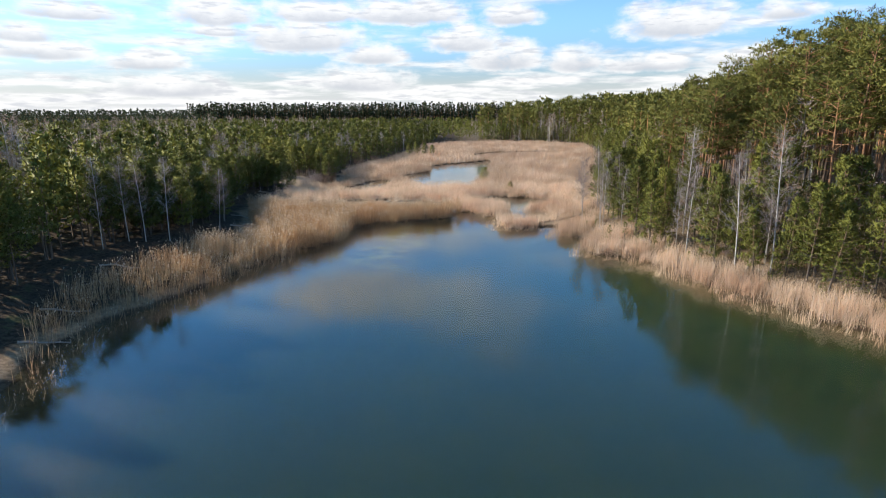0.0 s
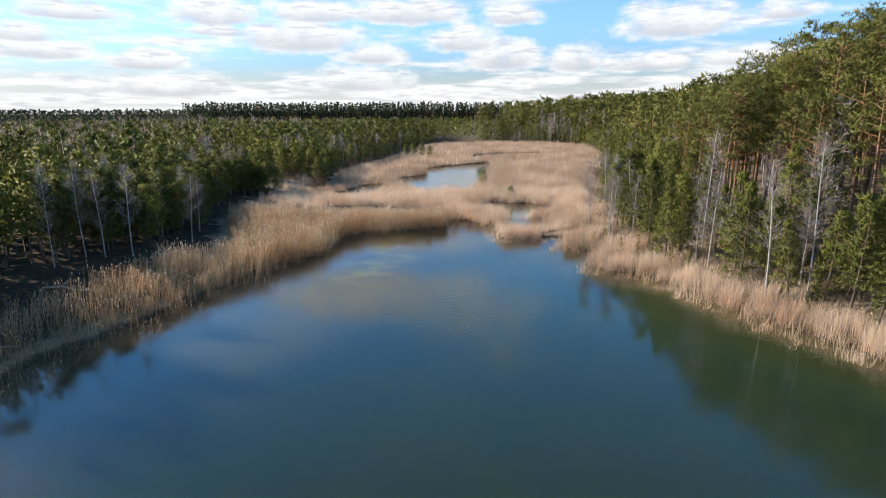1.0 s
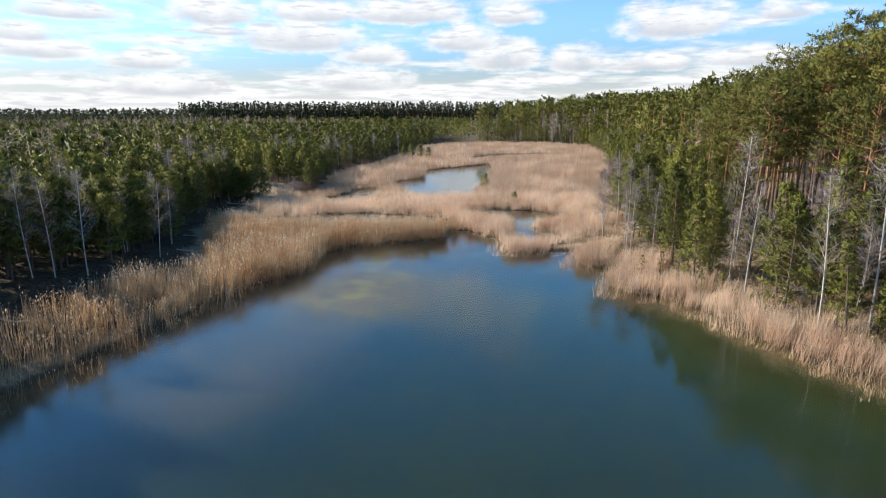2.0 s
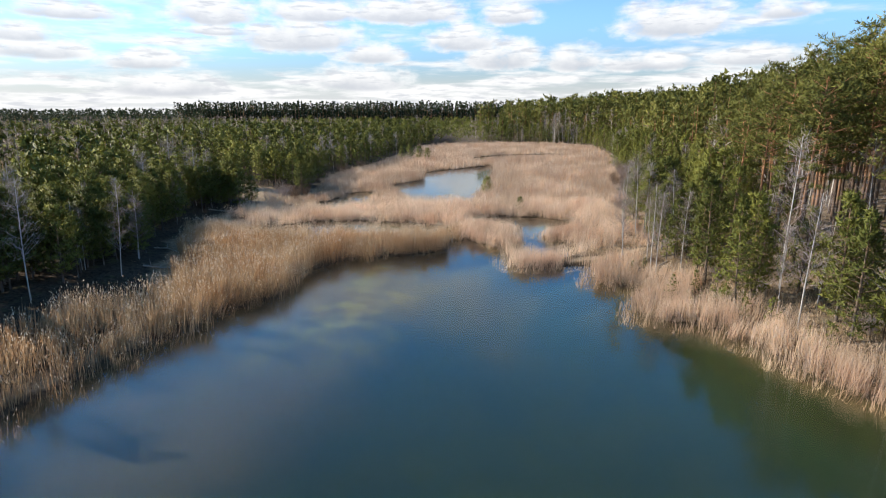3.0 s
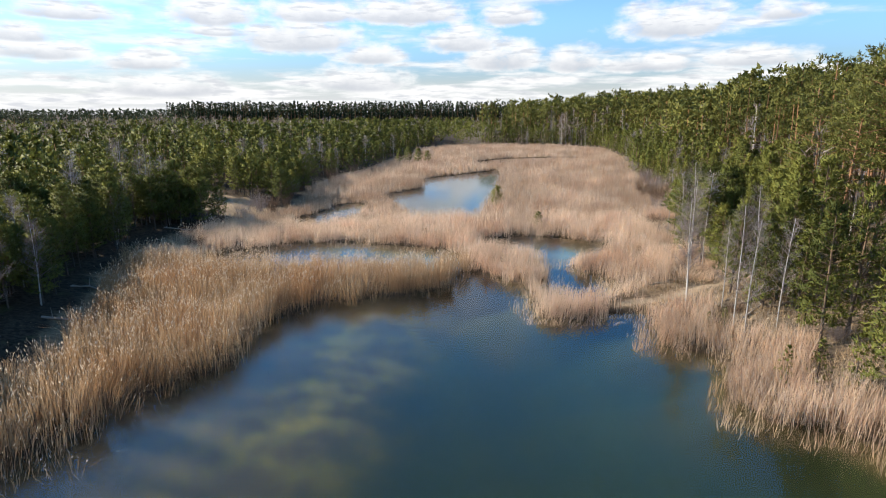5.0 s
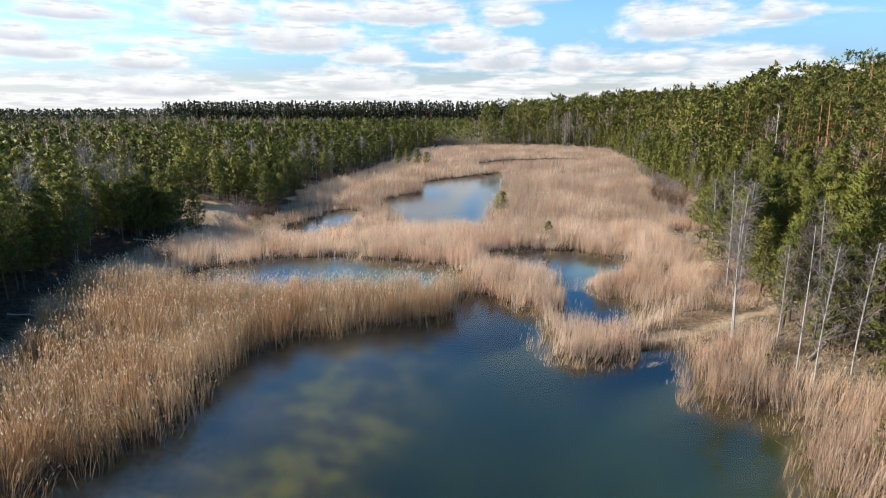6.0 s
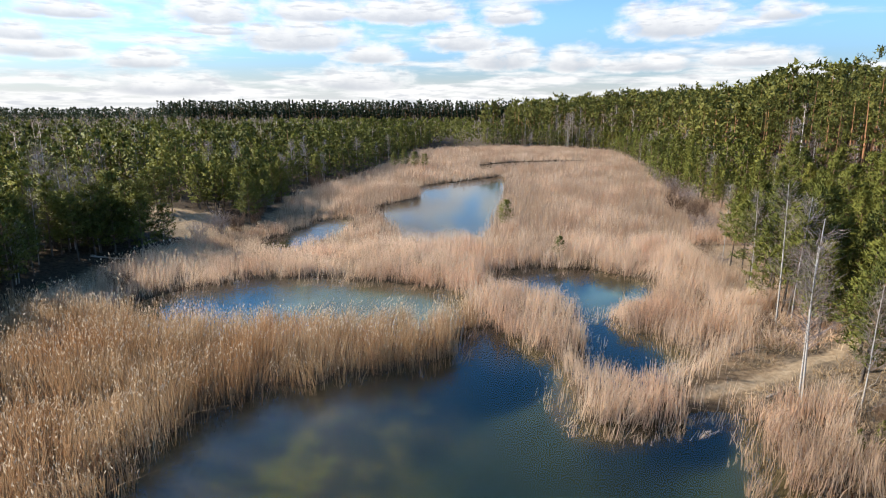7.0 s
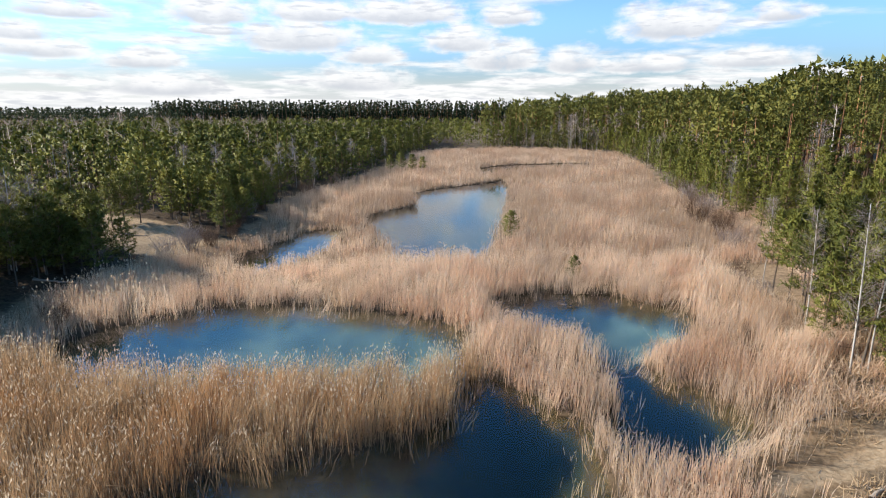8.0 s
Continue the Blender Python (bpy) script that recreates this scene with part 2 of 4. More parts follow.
    under = blend(t, ramp(t, depth_fac, 0.55, 0.92), under, deep_dimmed)
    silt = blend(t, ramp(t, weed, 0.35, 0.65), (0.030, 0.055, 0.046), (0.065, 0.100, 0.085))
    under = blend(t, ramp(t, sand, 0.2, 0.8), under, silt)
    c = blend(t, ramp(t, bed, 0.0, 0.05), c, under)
    t.links.new(c, b.inputs["Base Color"])
    b.inputs["Roughness"].default_value = 0.95
    b.inputs["Specular IOR Level"].default_value = 0.1
    bump(t, b, calc(t, "MULTIPLY", fine, ramp(t, bed, 0.0, 0.12, 1.0, 0.0)), 0.6, 0.12)
    return m


def water_material():
    m, t, b, out = material("lake_water")
    place = world_place(t)
    b.inputs["Base Color"].default_value = (0.90, 0.97, 0.97, 1.0)
    b.inputs["Roughness"].default_value = 0.07
    b.inputs["IOR"].default_value = 1.333
    b.inputs["Transmission Weight"].default_value = 1.0
    stretch = t.nodes.new("ShaderNodeMapping")
    stretch.inputs["Scale"].default_value = (0.8, 1.6, 1.0)
    t.links.new(place, stretch.inputs[0])
    small = noise_of(t, stretch.outputs[0], 1.7, 3.0, 0.5)
    wind = ramp(t, noise_of(t, place, 0.045, 3.0), 0.42, 0.64, 0.25, 1.0)
    bump(t, b, calc(t, "MULTIPLY", small, wind), 0.014, 0.05)
    return m


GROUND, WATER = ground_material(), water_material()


# ---------------------------------------------------------------- mesh helpers
def mesh_of(name, verts, faces, mats, index=None, normals=None):
    """A mesh from arrays: (n, 3) corners, (m, 3) or (m, 4) faces."""
    me = bpy.data.meshes.new(name)
    verts, faces = np.asarray(verts, np.float32), np.asarray(faces, np.int32)
    k = faces.shape[1]
    me.vertices.add(len(verts))
    me.vertices.foreach_set("co", verts.ravel())
    me.loops.add(faces.size)
    me.loops.foreach_set("vertex_index", faces.ravel())
    me.polygons.add(len(faces))
    me.polygons.foreach_set("loop_start", np.arange(0, faces.size, k, dtype=np.int32))
    for mat in mats:
        me.materials.append(mat)
    if index is not None:
        me.polygons.foreach_set("material_index", np.asarray(index, np.int32))
    me.update(calc_edges=True)
    if normals is not None:
        me.polygons.foreach_set("use_smooth", np.ones(len(faces), bool))
        me.normals_split_custom_set_from_vertices(np.asarray(normals, np.float32))
    return me


def part(name, me, parent, label="", kind=""):
    ob = new(name, me)
    ob.parent = parent
    return tagged(ob, label, kind=kind)


def smooth(me):
    me.polygons.foreach_set("use_smooth", np.ones(len(me.polygons), bool))
    return me


def tube(points, radii, sides=6):
    """Corners and triangles of a tapered, bent tube."""
    points = np.asarray(points, float)
    n = len(points)
    ways = np.gradient(points, axis=0)
    ways /= np.linalg.norm(ways, axis=1)[:, None] + 1e-9
    ref = np.array([0.31, 0.95, 0.05]) if abs(ways[0][2]) > 0.5 else np.array([0.0, 0.0, 1.0])
    a = np.cross(ways, ref)
    a /= np.linalg.norm(a, axis=1)[:, None]
    b = np.cross(ways, a)
    ang = np.linspace(0, 2 * np.pi, sides, endpoint=False)
    ring = a[:, None, :] * np.cos(ang)[None, :, None] + b[:, None, :] * np.sin(ang)[None, :, None]
    verts = (points[:, None, :] + ring * np.asarray(radii)[:, None, None]).reshape(-1, 3)
    i, j = np.meshgrid(np.arange(n - 1), np.arange(sides), indexing="ij")
    p, q = i * sides + j, i * sides + (j + 1) % sides
    tris = np.concatenate([np.stack([p, q, q + sides], -1).reshape(-1, 3), np.stack([p, q + sides, p + sides], -1).reshape(-1, 3)])
    return verts, tris


def join(pieces):
    verts, tris, at = [], [], 0
    for v, f in pieces:
        verts.append(v)
        tris.append(np.asarray(f) + at)
        at += len(v)
    return np.concatenate(verts), np.concatenate(tris)


def unit(v):
    return v / (np.linalg.norm(v, axis=-1, keepdims=True) + 1e-9)


def spikes(rng, centres, outs, count, length, width, fan=0.9):
    """Tufts: at every centre some slim triangles that fan out round a direction."""
    c, o = np.repeat(centres, count, 0), np.repeat(outs, count, 0)
    d = unit(o + fan * rng.normal(size=c.shape))
    side = unit(np.cross(d, rng.normal(size=c.shape))) * (width * rng.uniform(0.6, 1.3, (len(c), 1)))
    c = c + rng.normal(size=c.shape) * length * 0.22
    tip = c + d * (length * rng.uniform(0.6, 1.25, (len(c), 1)))
    verts = np.stack([c - side / 2, c + side / 2, tip], 1).reshape(-1, 3)
    return verts, np.arange(len(verts)).reshape(-1, 3)


# ---------------------------------------------------------------- plan: water, marsh, land
def rounded(points, times=2):
    p = np.asarray(points, float)
    for _ in range(times):
        q = np.roll(p, -1, 0)
        p = np.stack([0.75 * p + 0.25 * q, 0.25 * p + 0.75 * q], 1).reshape(-1, 2)
    return p


def signed(poly, x, y):
    """Distance to a closed outline: negative inside."""
    q = np.roll(poly, -1, 0)
    best, odd = np.full(x.shape, 1e9), np.zeros(x.shape, bool)
    for (ax, ay), (bx, by) in zip(poly, q):
        ex, ey = bx - ax, by - ay
        k = np.clip(((x - ax) * ex + (y - ay) * ey) / (ex * ex + ey * ey + 1e-12), 0, 1)
        best = np.minimum(best, np.hypot(x - ax - k * ex, y - ay - k * ey))
        cross = (ay > y) != (by > y)
        odd ^= cross & (x < ax + (y - ay) / (ey if abs(ey) > 1e-9 else 1e-9) * ex)
    return np.where(odd, -best, best)


LAKE = rounded([(-22, 20), (-22.5, 27), (-24, 32), (-23.4, 36), (-21.9, 41), (-19.8, 45), (-18.6, 51), (-15.4, 56.5),
                (-14.6, 60), (-11, 63.8), (-12.4, 68.3), (-9.8, 72.5), (-8.5, 74.2), (-3.8, 75.4), (0.9, 77.6), (1.4, 81.5),
                (2.4, 82.9), (4.5, 81.4), (6.4, 78.8), (7.4, 77.0), (6.2, 73.2), (6.8, 70.6), (9.2, 70.4), (12.3, 72), (14.6, 71),
                (13.2, 66.8), (12.9, 65.6), (15.0, 64.6), (16.4, 62.8), (14.8, 60.4), (13.7, 58.6), (14.6, 56.6), (17.7, 56.2), (19.4, 52.2), (20.4, 47.5), (22.1, 44.3),
                (24.4, 39.6), (28.5, 33), (33, 25), (38, 8), (38, -25), (24, -55), (-10, -62), (-30, -38), (-27, 0)], 1)
POOL_RIGHT = rounded([(7.2, 76.6), (9.0, 79.5), (9.2, 83.2), (10.4, 85.6), (11.6, 84.4), (12.5, 82.2), (14.4, 80.4), (14.0, 77), (12.2, 74.8), (9.4, 74.4)], 1)
POOL_LEFT = rounded([(-23.4, 85.8), (-21.8, 89.6), (-18.2, 92.6), (-14.6, 95.0), (-8.5, 94.0), (-3.2, 93.0), (1.2, 91.0), (2.6, 88.0),
                     (1.6, 83.0), (-1.7, 81.6), (-5.8, 82.0), (-10, 81.4), (-16, 81.4), (-20, 82.6)], 1)
POOL_MID = rounded([(4.0, 96.5), (9.4, 98), (13.9, 96.8), (17.2, 94), (18.4, 91.4), (15.2, 87.4), (12.4, 86.4), (11.6, 84.2), (10.0, 84.2),
                    (9.6, 87.6), (6.5, 89.6), (4.2, 92)], 1)
POND = rounded([(-9, 131), (-7.6, 136.6), (-3.6, 141.5), (-2.8, 145), (-5.2, 150), (-4.4, 157), (2.8, 165), (11, 173), (14, 178), (12.4, 155), (9.4, 135), (7.0, 119),
                (4.4, 107.8), (0.5, 106.8), (-3.9, 109), (-5.2, 116), (-8, 123)], 1)
INLET = rounded([(-19.4, 107), (-17.2, 114), (-14.2, 124.5), (-10.6, 121), (-11.6, 112.5), (-14.5, 104.5), (-17, 103.5)], 1)
SLIVER = rounded([(13, 209), (24, 217), (42, 221), (45, 211), (27, 202), (19, 198), (12, 188), (9, 194)], 1)
WATERS = (LAKE, POOL_RIGHT, POOL_LEFT, POOL_MID, POND, INLET, SLIVER)
MARSH = rounded([(-17.5, 52), (-20.3, 60), (-22.2, 68), (-25.6, 77), (-27.5, 85), (-27.5, 94), (-26, 104), (-22, 112), (-20.5, 120), (-23.5, 148), (-15, 176),
                 (-14, 203), (-8, 225), (-10, 262), (30, 284), (62, 262), (57, 224), (49, 190), (42, 163), (38, 128), (36.5, 113),
                 (30.5, 97), (25, 87.5), (19.2, 80.8), (14.6, 73), (10, 70), (0, 60)], 1)
TRAIL = np.array([(12.6, 73.3), (15.0, 73.9), (17.5, 74.9), (20.5, 76.4), (24, 78.3), (28, 80.6), (34, 83)])
SAND_SPOT = rounded([(-39, 114), (-33, 109.5), (-27, 106.5), (-24.5, 109), (-24, 114.5), (-28, 118), (-33.5, 120.5), (-40, 124), (-43, 122)], 1)


def wobble(x, y, size, seed):
    """Cheap smooth noise in -1..1 from a few crossing waves."""
    rng = np.random.default_rng(seed)
    total = np.zeros(np.shape(x))
    for k in range(5):
        a, s, ph = rng.uniform(0, 6.28), rng.uniform(0.6, 1.9), rng.uniform(0, 6.28)
        u = (x * math.cos(a) + y * math.sin(a)) * 6.28 / size * s
        total += np.sin(u + ph + 1.3 * np.sin((y * math.cos(a) - x * math.sin(a)) * 4.1 / size * s + ph))
    return total / 3.2


def water_gap(x, y):
    d = np.full(np.shape(x), 1e9)
    for w in WATERS:
        d = np.minimum(d, signed(w, x, y))
    return d + 0.35 * wobble(x, y, 3.1, 3) + 0.18 * wobble(x, y, 1.1, 4)


def line_gap(line, x, y):
    best = np.full(np.shape(x), 1e9)
    for (ax, ay), (bx, by) in zip(line[:-1], line[1:]):
        ex, ey = bx - ax, by - ay
        k = np.clip(((x - ax) * ex + (y - ay) * ey) / (ex * ex + ey * ey), 0, 1)
        best = np.minimum(best, np.hypot(x - ax - k * ex, y - ay - k * ey))
    return best


def survey(x, y):
    """Height of the ground, distance from water, from the marsh and from both (the dry land)."""
    x, y = np.asarray(x, float), np.asarray(y, float)
    dw, dm = water_gap(x, y), signed(MARSH, x, y) + 0.8 * wobble(x, y, 9, 7)
    land = np.minimum(dw, dm)
    right = 1 / (1 + np.exp(-np.clip((x - 4 - 0.06 * np.clip(y, 0, 300)) / 3, -40, 40)))
    rise = np.clip(land, 0, None)
    hill = 4.0 * (1 - np.exp(-(np.clip(rise - 2.5, 0, None) / 13) ** 1.3)) * np.clip(1.15 - y / 420, 0.35, 1.15)
    bank = 1.7 * (1 - np.exp(-rise / 7))
    far = 2.0 * np.clip((y - 430) / 70, 0, 1)
    shore = 0.10 + 0.06 * wobble(x, y, 2.3, 5) + 0.25 * np.clip(dw / 6, 0, 1)
    dry = right * hill + (1 - right) * bank + far + 0.22 * wobble(x, y, 5.5, 6) * np.clip(rise / 4, 0, 1)
    depth = 4.0 * (1 - np.exp(-np.clip(-dw, 0, None) / (np.clip(8 - 0.7 * (x + 3), 2.6, 13) * np.clip((80 - y) / 8, 0.25, 1) * np.clip((y - 22) / 26, 0.4, 1)))) + 0.12 * np.clip(-dw, 0, 1)
    z = np.where(dw > 0, shore * np.clip(dw / 0.5, 0, 1) + dry, -depth - 0.02)
    return z, dw, dm, land


def height(x, y):
    return survey(np.array([x]), np.array([y]))[0][0]


def axis(lo, hi, step, end_lo, end_hi):
    a, s = [lo], step
    while a[-1] > end_lo:
        s *= 1.22
        a.append(a[-1] - s)
    b, s = list(np.arange(lo + step, hi, step)), step
    while b[-1] < end_hi:
        s *= 1.22
        b.append(b[-1] + s)
    return np.array(a[::-1] + b)


def build_ground():
    xs, ys = axis(-48, 56, 1.0, -4200, 4200), axis(-40, 225, 1.0, -3500, 4600)
    x, y = np.meshgrid(xs, ys)
    z, dw, dm, land = survey(x.ravel(), y.ravel())
    verts = np.stack([x.ravel(), y.ravel(), z], 1)
    nx, ny = len(xs), len(ys)
    i, j = np.meshgrid(np.arange(ny - 1), np.arange(nx - 1), indexing="ij")
    a = (i * nx + j).ravel()
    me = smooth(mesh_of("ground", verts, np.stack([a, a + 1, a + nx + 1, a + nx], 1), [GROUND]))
    sand = np.clip(1.1 - line_gap(TRAIL, x.ravel(), y.ravel()) / 0.8, 0, 1)
    sand = np.maximum(sand, np.clip(0.6 - signed(SAND_SPOT, x.ravel(), y.ravel()) / 2.5, 0, 1))
    spot = np.hypot(x.ravel() - 17.4, (y.ravel() - 73.2) * 1.2)
    sand = np.maximum(sand, np.clip(0.6 - spot / 2.4, 0, 0.5))
    pools = np.minimum(signed(POOL_LEFT, x.ravel(), y.ravel()), signed(POOL_MID, x.ravel(), y.ravel()))
    sand = np.where(z < 0, np.clip(-pools / 1.5 - 0.2, 0, 1), sand)
    marsh = np.clip(1.0 - land / 3.5, 0, 1)
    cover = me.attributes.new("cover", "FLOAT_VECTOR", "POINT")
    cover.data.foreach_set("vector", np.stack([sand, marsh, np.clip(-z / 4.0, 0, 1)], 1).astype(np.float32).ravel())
    tagged(new("ground", me), "brown forest floor, straw-coloured marsh and muddy lake bed", "ground", kind="structure")


build_ground()
wv = [(-60, -90, 0), (70, -90, 0), (70, 240, 0), (-60, 240, 0)]
lake = tagged(new("water", mesh_of("water", wv, [(0, 1, 2, 3)], [WATER])), "calm blue-green lake and marsh pools reflecting clouds", "water", kind="structure")
lake.visible_shadow = False


# ---------------------------------------------------------------- reeds
def reed_field(seed, x0, x1, y0, y1, density, keep, tall, width, plumes, bend=True):
    """Stems and plumes over a rectangle of the plan where keep(x, y, dw, dm) is likely."""
    rng = np.random.default_rng(seed)
    n = int((x1 - x0) * (y1 - y0) * density)
    x, y = rng.uniform(x0, x1, n), rng.uniform(y0, y1, n)
    z, dw, dm, land = survey(x, y)
    chance = keep(x, y, dw, dm)
    ok = rng.uniform(0, 1, n) < chance * np.clip(0.82 + 0.75 * wobble(x, y, 1.5, 27), 0.12, 1.25)
    x, y, z, dw = x[ok], y[ok], z[ok], dw[ok]
    n = len(x)
    grow = 1.0 + 0.12 * wobble(x, y, 6, 21) + 0.10 * wobble(x, y, 2.2, 22) + rng.normal(0, 0.09, n)
    grow *= np.clip(0.70 + 0.3 * (dw + 0.9) / 1.2, 0.5, 1.0)
    grow += np.clip((y - 100) / 30, 0, 1) * (0.22 * wobble(x, 0.6 * y, 13, 25) + 0.12 * wobble(x, 0.6 * y, 5, 26))
    grow *= np.where((x < -12) & (y < 58), np.clip(0.62 + 0.38 * (y - 40) / 18, 0.62, 1), 1.0)
    grow *= np.where((x > 4) & (x < 15.5) & (y > 69) & (y < 98), 0.78, 1.0)
    grow *= np.where((x > -22) & (x < -8) & (y > 97) & (y < 125), 0.62, 1.0)
    lodged = np.clip((wobble(x, y, 6.5, 28) - 0.45) * 4, 0, 1)
    h = tall * np.clip(grow + 0.08 * wobble(x, y, 3.7, 29), 0.4, 1.6) * (1 - 0.4 * lodged)
    lean = rng.normal(0, 0.13, (n, 2)) + np.stack([0.05 + 0.12 * wobble(x, y, 5, 23), 0.12 * wobble(x, y, 4, 24)], 1)
    lean += lodged[:, None] * np.stack([0.45 * wobble(x, y, 11, 30) + 0.25, 0.45 * wobble(x, y, 11, 39)], 1)
    fallen = rng.uniform(0, 1, n) < 0.03
    lean[fallen] += rng.normal(0, 0.8, (fallen.sum(), 2))
    base = np.stack([x, y, np.maximum(z, -0.6)], 1)
    a = rng.uniform(0, 6.28, n)
    side = np.stack([np.cos(a), np.sin(a), np.zeros(n)], 1) * (width * rng.uniform(0.6, 1.3, n))[:, None] / 2
    top = base + np.concatenate([lean * h[:, None], h[:, None] - base[:, 2:3] * 0], 1)
    if bend:
        mid = base + (top - base) * 0.55 - np.concatenate([lean * h[:, None] * 0.18, np.zeros((n, 1))], 1)
        verts = np.stack([base - side * 0.8, base + side * 0.8, mid - side, mid + side, top], 1).reshape(-1, 3)
        k = np.arange(n)[:, None] * 5
        tris = np.concatenate([k + [0, 1, 3], k + [0, 3, 2], k + [2, 3, 4]])
    else:
        verts = np.stack([base - side, base + side, top], 1).reshape(-1, 3)
        tris = np.arange(3 * n).reshape(-1, 3)
    has = rng.uniform(0, 1, n) < plumes
    t, sd = top[has], unit(side[has])
    d = np.concatenate([lean[has] * 1.5 + rng.normal(0, 0.25, (has.sum(), 2)), np.ones((has.sum(), 1)) * 0.8], 1)
    L, W = rng.uniform(0.10, 0.21, (len(t), 1)), rng.uniform(0.03, 0.06, (len(t), 1)) * (1 if bend else 2.0)
    pv = np.stack([t - unit(d) * L * 0.5, t + sd * W / 2, t + unit(d) * L * 0.7, t - sd * W / 2], 1).reshape(-1, 3)
    k = np.arange(len(t))[:, None] * 4
    pt = np.concatenate([k + [0, 1, 2], k + [0, 2, 3]])
    return verts, tris, pv, pt


def reed_bed(label, pieces, mat):
    v, f = join([(p[0], p[1]) for p in pieces])
    ob = tagged(new("reed_bed", mesh_of("reed_bed", v, f, [mat])), label, "reeds", "dry reeds", "stuff")
    v, f = join([(p[2], p[3]) for p in pieces])
    part("plumes", mesh_of("plumes", v, f, [REED_PLUME]), ob, "pale feathery seed heads", "stuff")
    return ob


def clear(x, y):
    """0 on the trail and the bare spots, 1 elsewhere."""
    return np.clip(line_gap(TRAIL, x, y) / 0.8 - 0.6, 0, 1) * np.clip(signed(SAND_SPOT, x, y) / 2, 0, 1)


def left_keep(x, y, dw, dm):
    strip = 6.0 * np.clip((y - 29) / 12, 0, 1)
    inside = np.clip(strip - dw, 0, 1) * (dw > -2.0 + 0.8 * wobble(x, y, 3, 31))
    inside = np.where(dm < 0, (dw > -0.8).astype(float), inside)
    thin = np.where(dw < 0.2, 0.30, 1.0) * np.clip((y - 36) / 16, 0.3, 1) * np.clip(0.8 + 0.6 * wobble(x, y, 4.5, 32), 0.2, 1)
    return inside * thin


def right_keep(x, y, dw, dm):
    strip = np.where(y > 52, 4.0, 4.3) + 1.2 * wobble(x, y, 9, 33)
    inside = np.clip(strip - dw, 0, 1) * (dw > -1.1 + 0.6 * wobble(x, y, 3.3, 38))
    return inside * np.where(dw < 0.1, 0.4, 1.0) * np.clip(0.75 + 0.7 * wobble(x, y, 4, 34), 0.12, 1) * clear(x, y)


def marsh_keep(x, y, dw, dm):
    inside = np.clip(-dm / 1.5 + 0.3, 0, 1) * (dw > -1.3 + 0.9 * wobble(x, y, 4.2, 40))
    return inside * np.where(dw < -0.3, 0.10, np.where(dw < 0.2, 0.4, 1.0)) * np.clip(0.75 + 0.65 * wobble(x, y, 7, 35), 0.25, 1) * clear(x, y)


reed_bed("dry tan reeds on the lake shore below the dark pines", [reed_field(1, -34, 2.6, 24, 84, 125, left_keep, 2.1, 0.021, 0.36)], REED_STEM)
reed_bed("pale dry reeds along the bank below pines and birches", [reed_field(2, 6, 40, 12, 71.5, 120, right_keep, 1.5, 0.021, 0.08)], SEDGE)
reed_bed("dry tan reeds between the marsh pools", [reed_field(3, 2.6, 24, 69, 106, 105, lambda x, y, dw, dm: np.where((y < 72) & (x > 14.5), 0, marsh_keep(x, y, dw, dm)), 1.75, 0.024, 0.2),
                                                  reed_field(4, -32, 2.6, 84, 106, 105, marsh_keep, 1.7, 0.03, 0.16, False)], SEDGE)
reed_bed("wide pale marsh of dry reeds reaching to the woods", [reed_field(5, -30, 42, 106, 160, 34, marsh_keep, 1.6, 0.055, 0.12, False),
                                                               reed_field(6, -28, 64, 160, 285, 11, marsh_keep, 1.5, 0.11, 0.08, False)], SEDGE)


def litter_keep(x, y, dw, dm):
    return ((dw > -0.9 + 0.5 * wobble(x, y, 2.4, 36)) & (dw < 0.9)) * np.clip(0.6 + 0.6 * wobble(x, y, 3, 37), 0.1, 1)


p = [reed_field(41, -26, 30, 30, 100, 40, litter_keep, 0.6, 0.03, 0.0, False), reed_field(42, -22, 18, 100, 180, 16, litter_keep, 0.6, 0.05, 0.0, False)]
v, f = join([q[:2] for q in p])
tagged(new("reed_litter", mesh_of("reed_litter", v, f, [TWIG_BROWN])), "broken dark brown reed stems at the water's edge", "reeds", kind="stuff")


# ---------------------------------------------------------------- trees
def trunk_line(rng, h, sway):
    n = 9
    k = np.linspace(0, 1, n)
    a, b = rng.uniform(0, 6.28, 2)
    x = sway * (np.sin(k * 3.0 + a) - math.sin(a)) * 0.5 + rng.normal(0, 0.012) * k * h
    y = sway * (np.sin(k * 2.6 + b) - math.sin(b)) * 0.5 + rng.normal(0, 0.012) * k * h
    return np.stack([x, y, k * h - 0.15], 1), k


def trunk_at(line, k, kk):
    return np.array([np.interp(kk, k, line[:, c]) for c in range(3)])


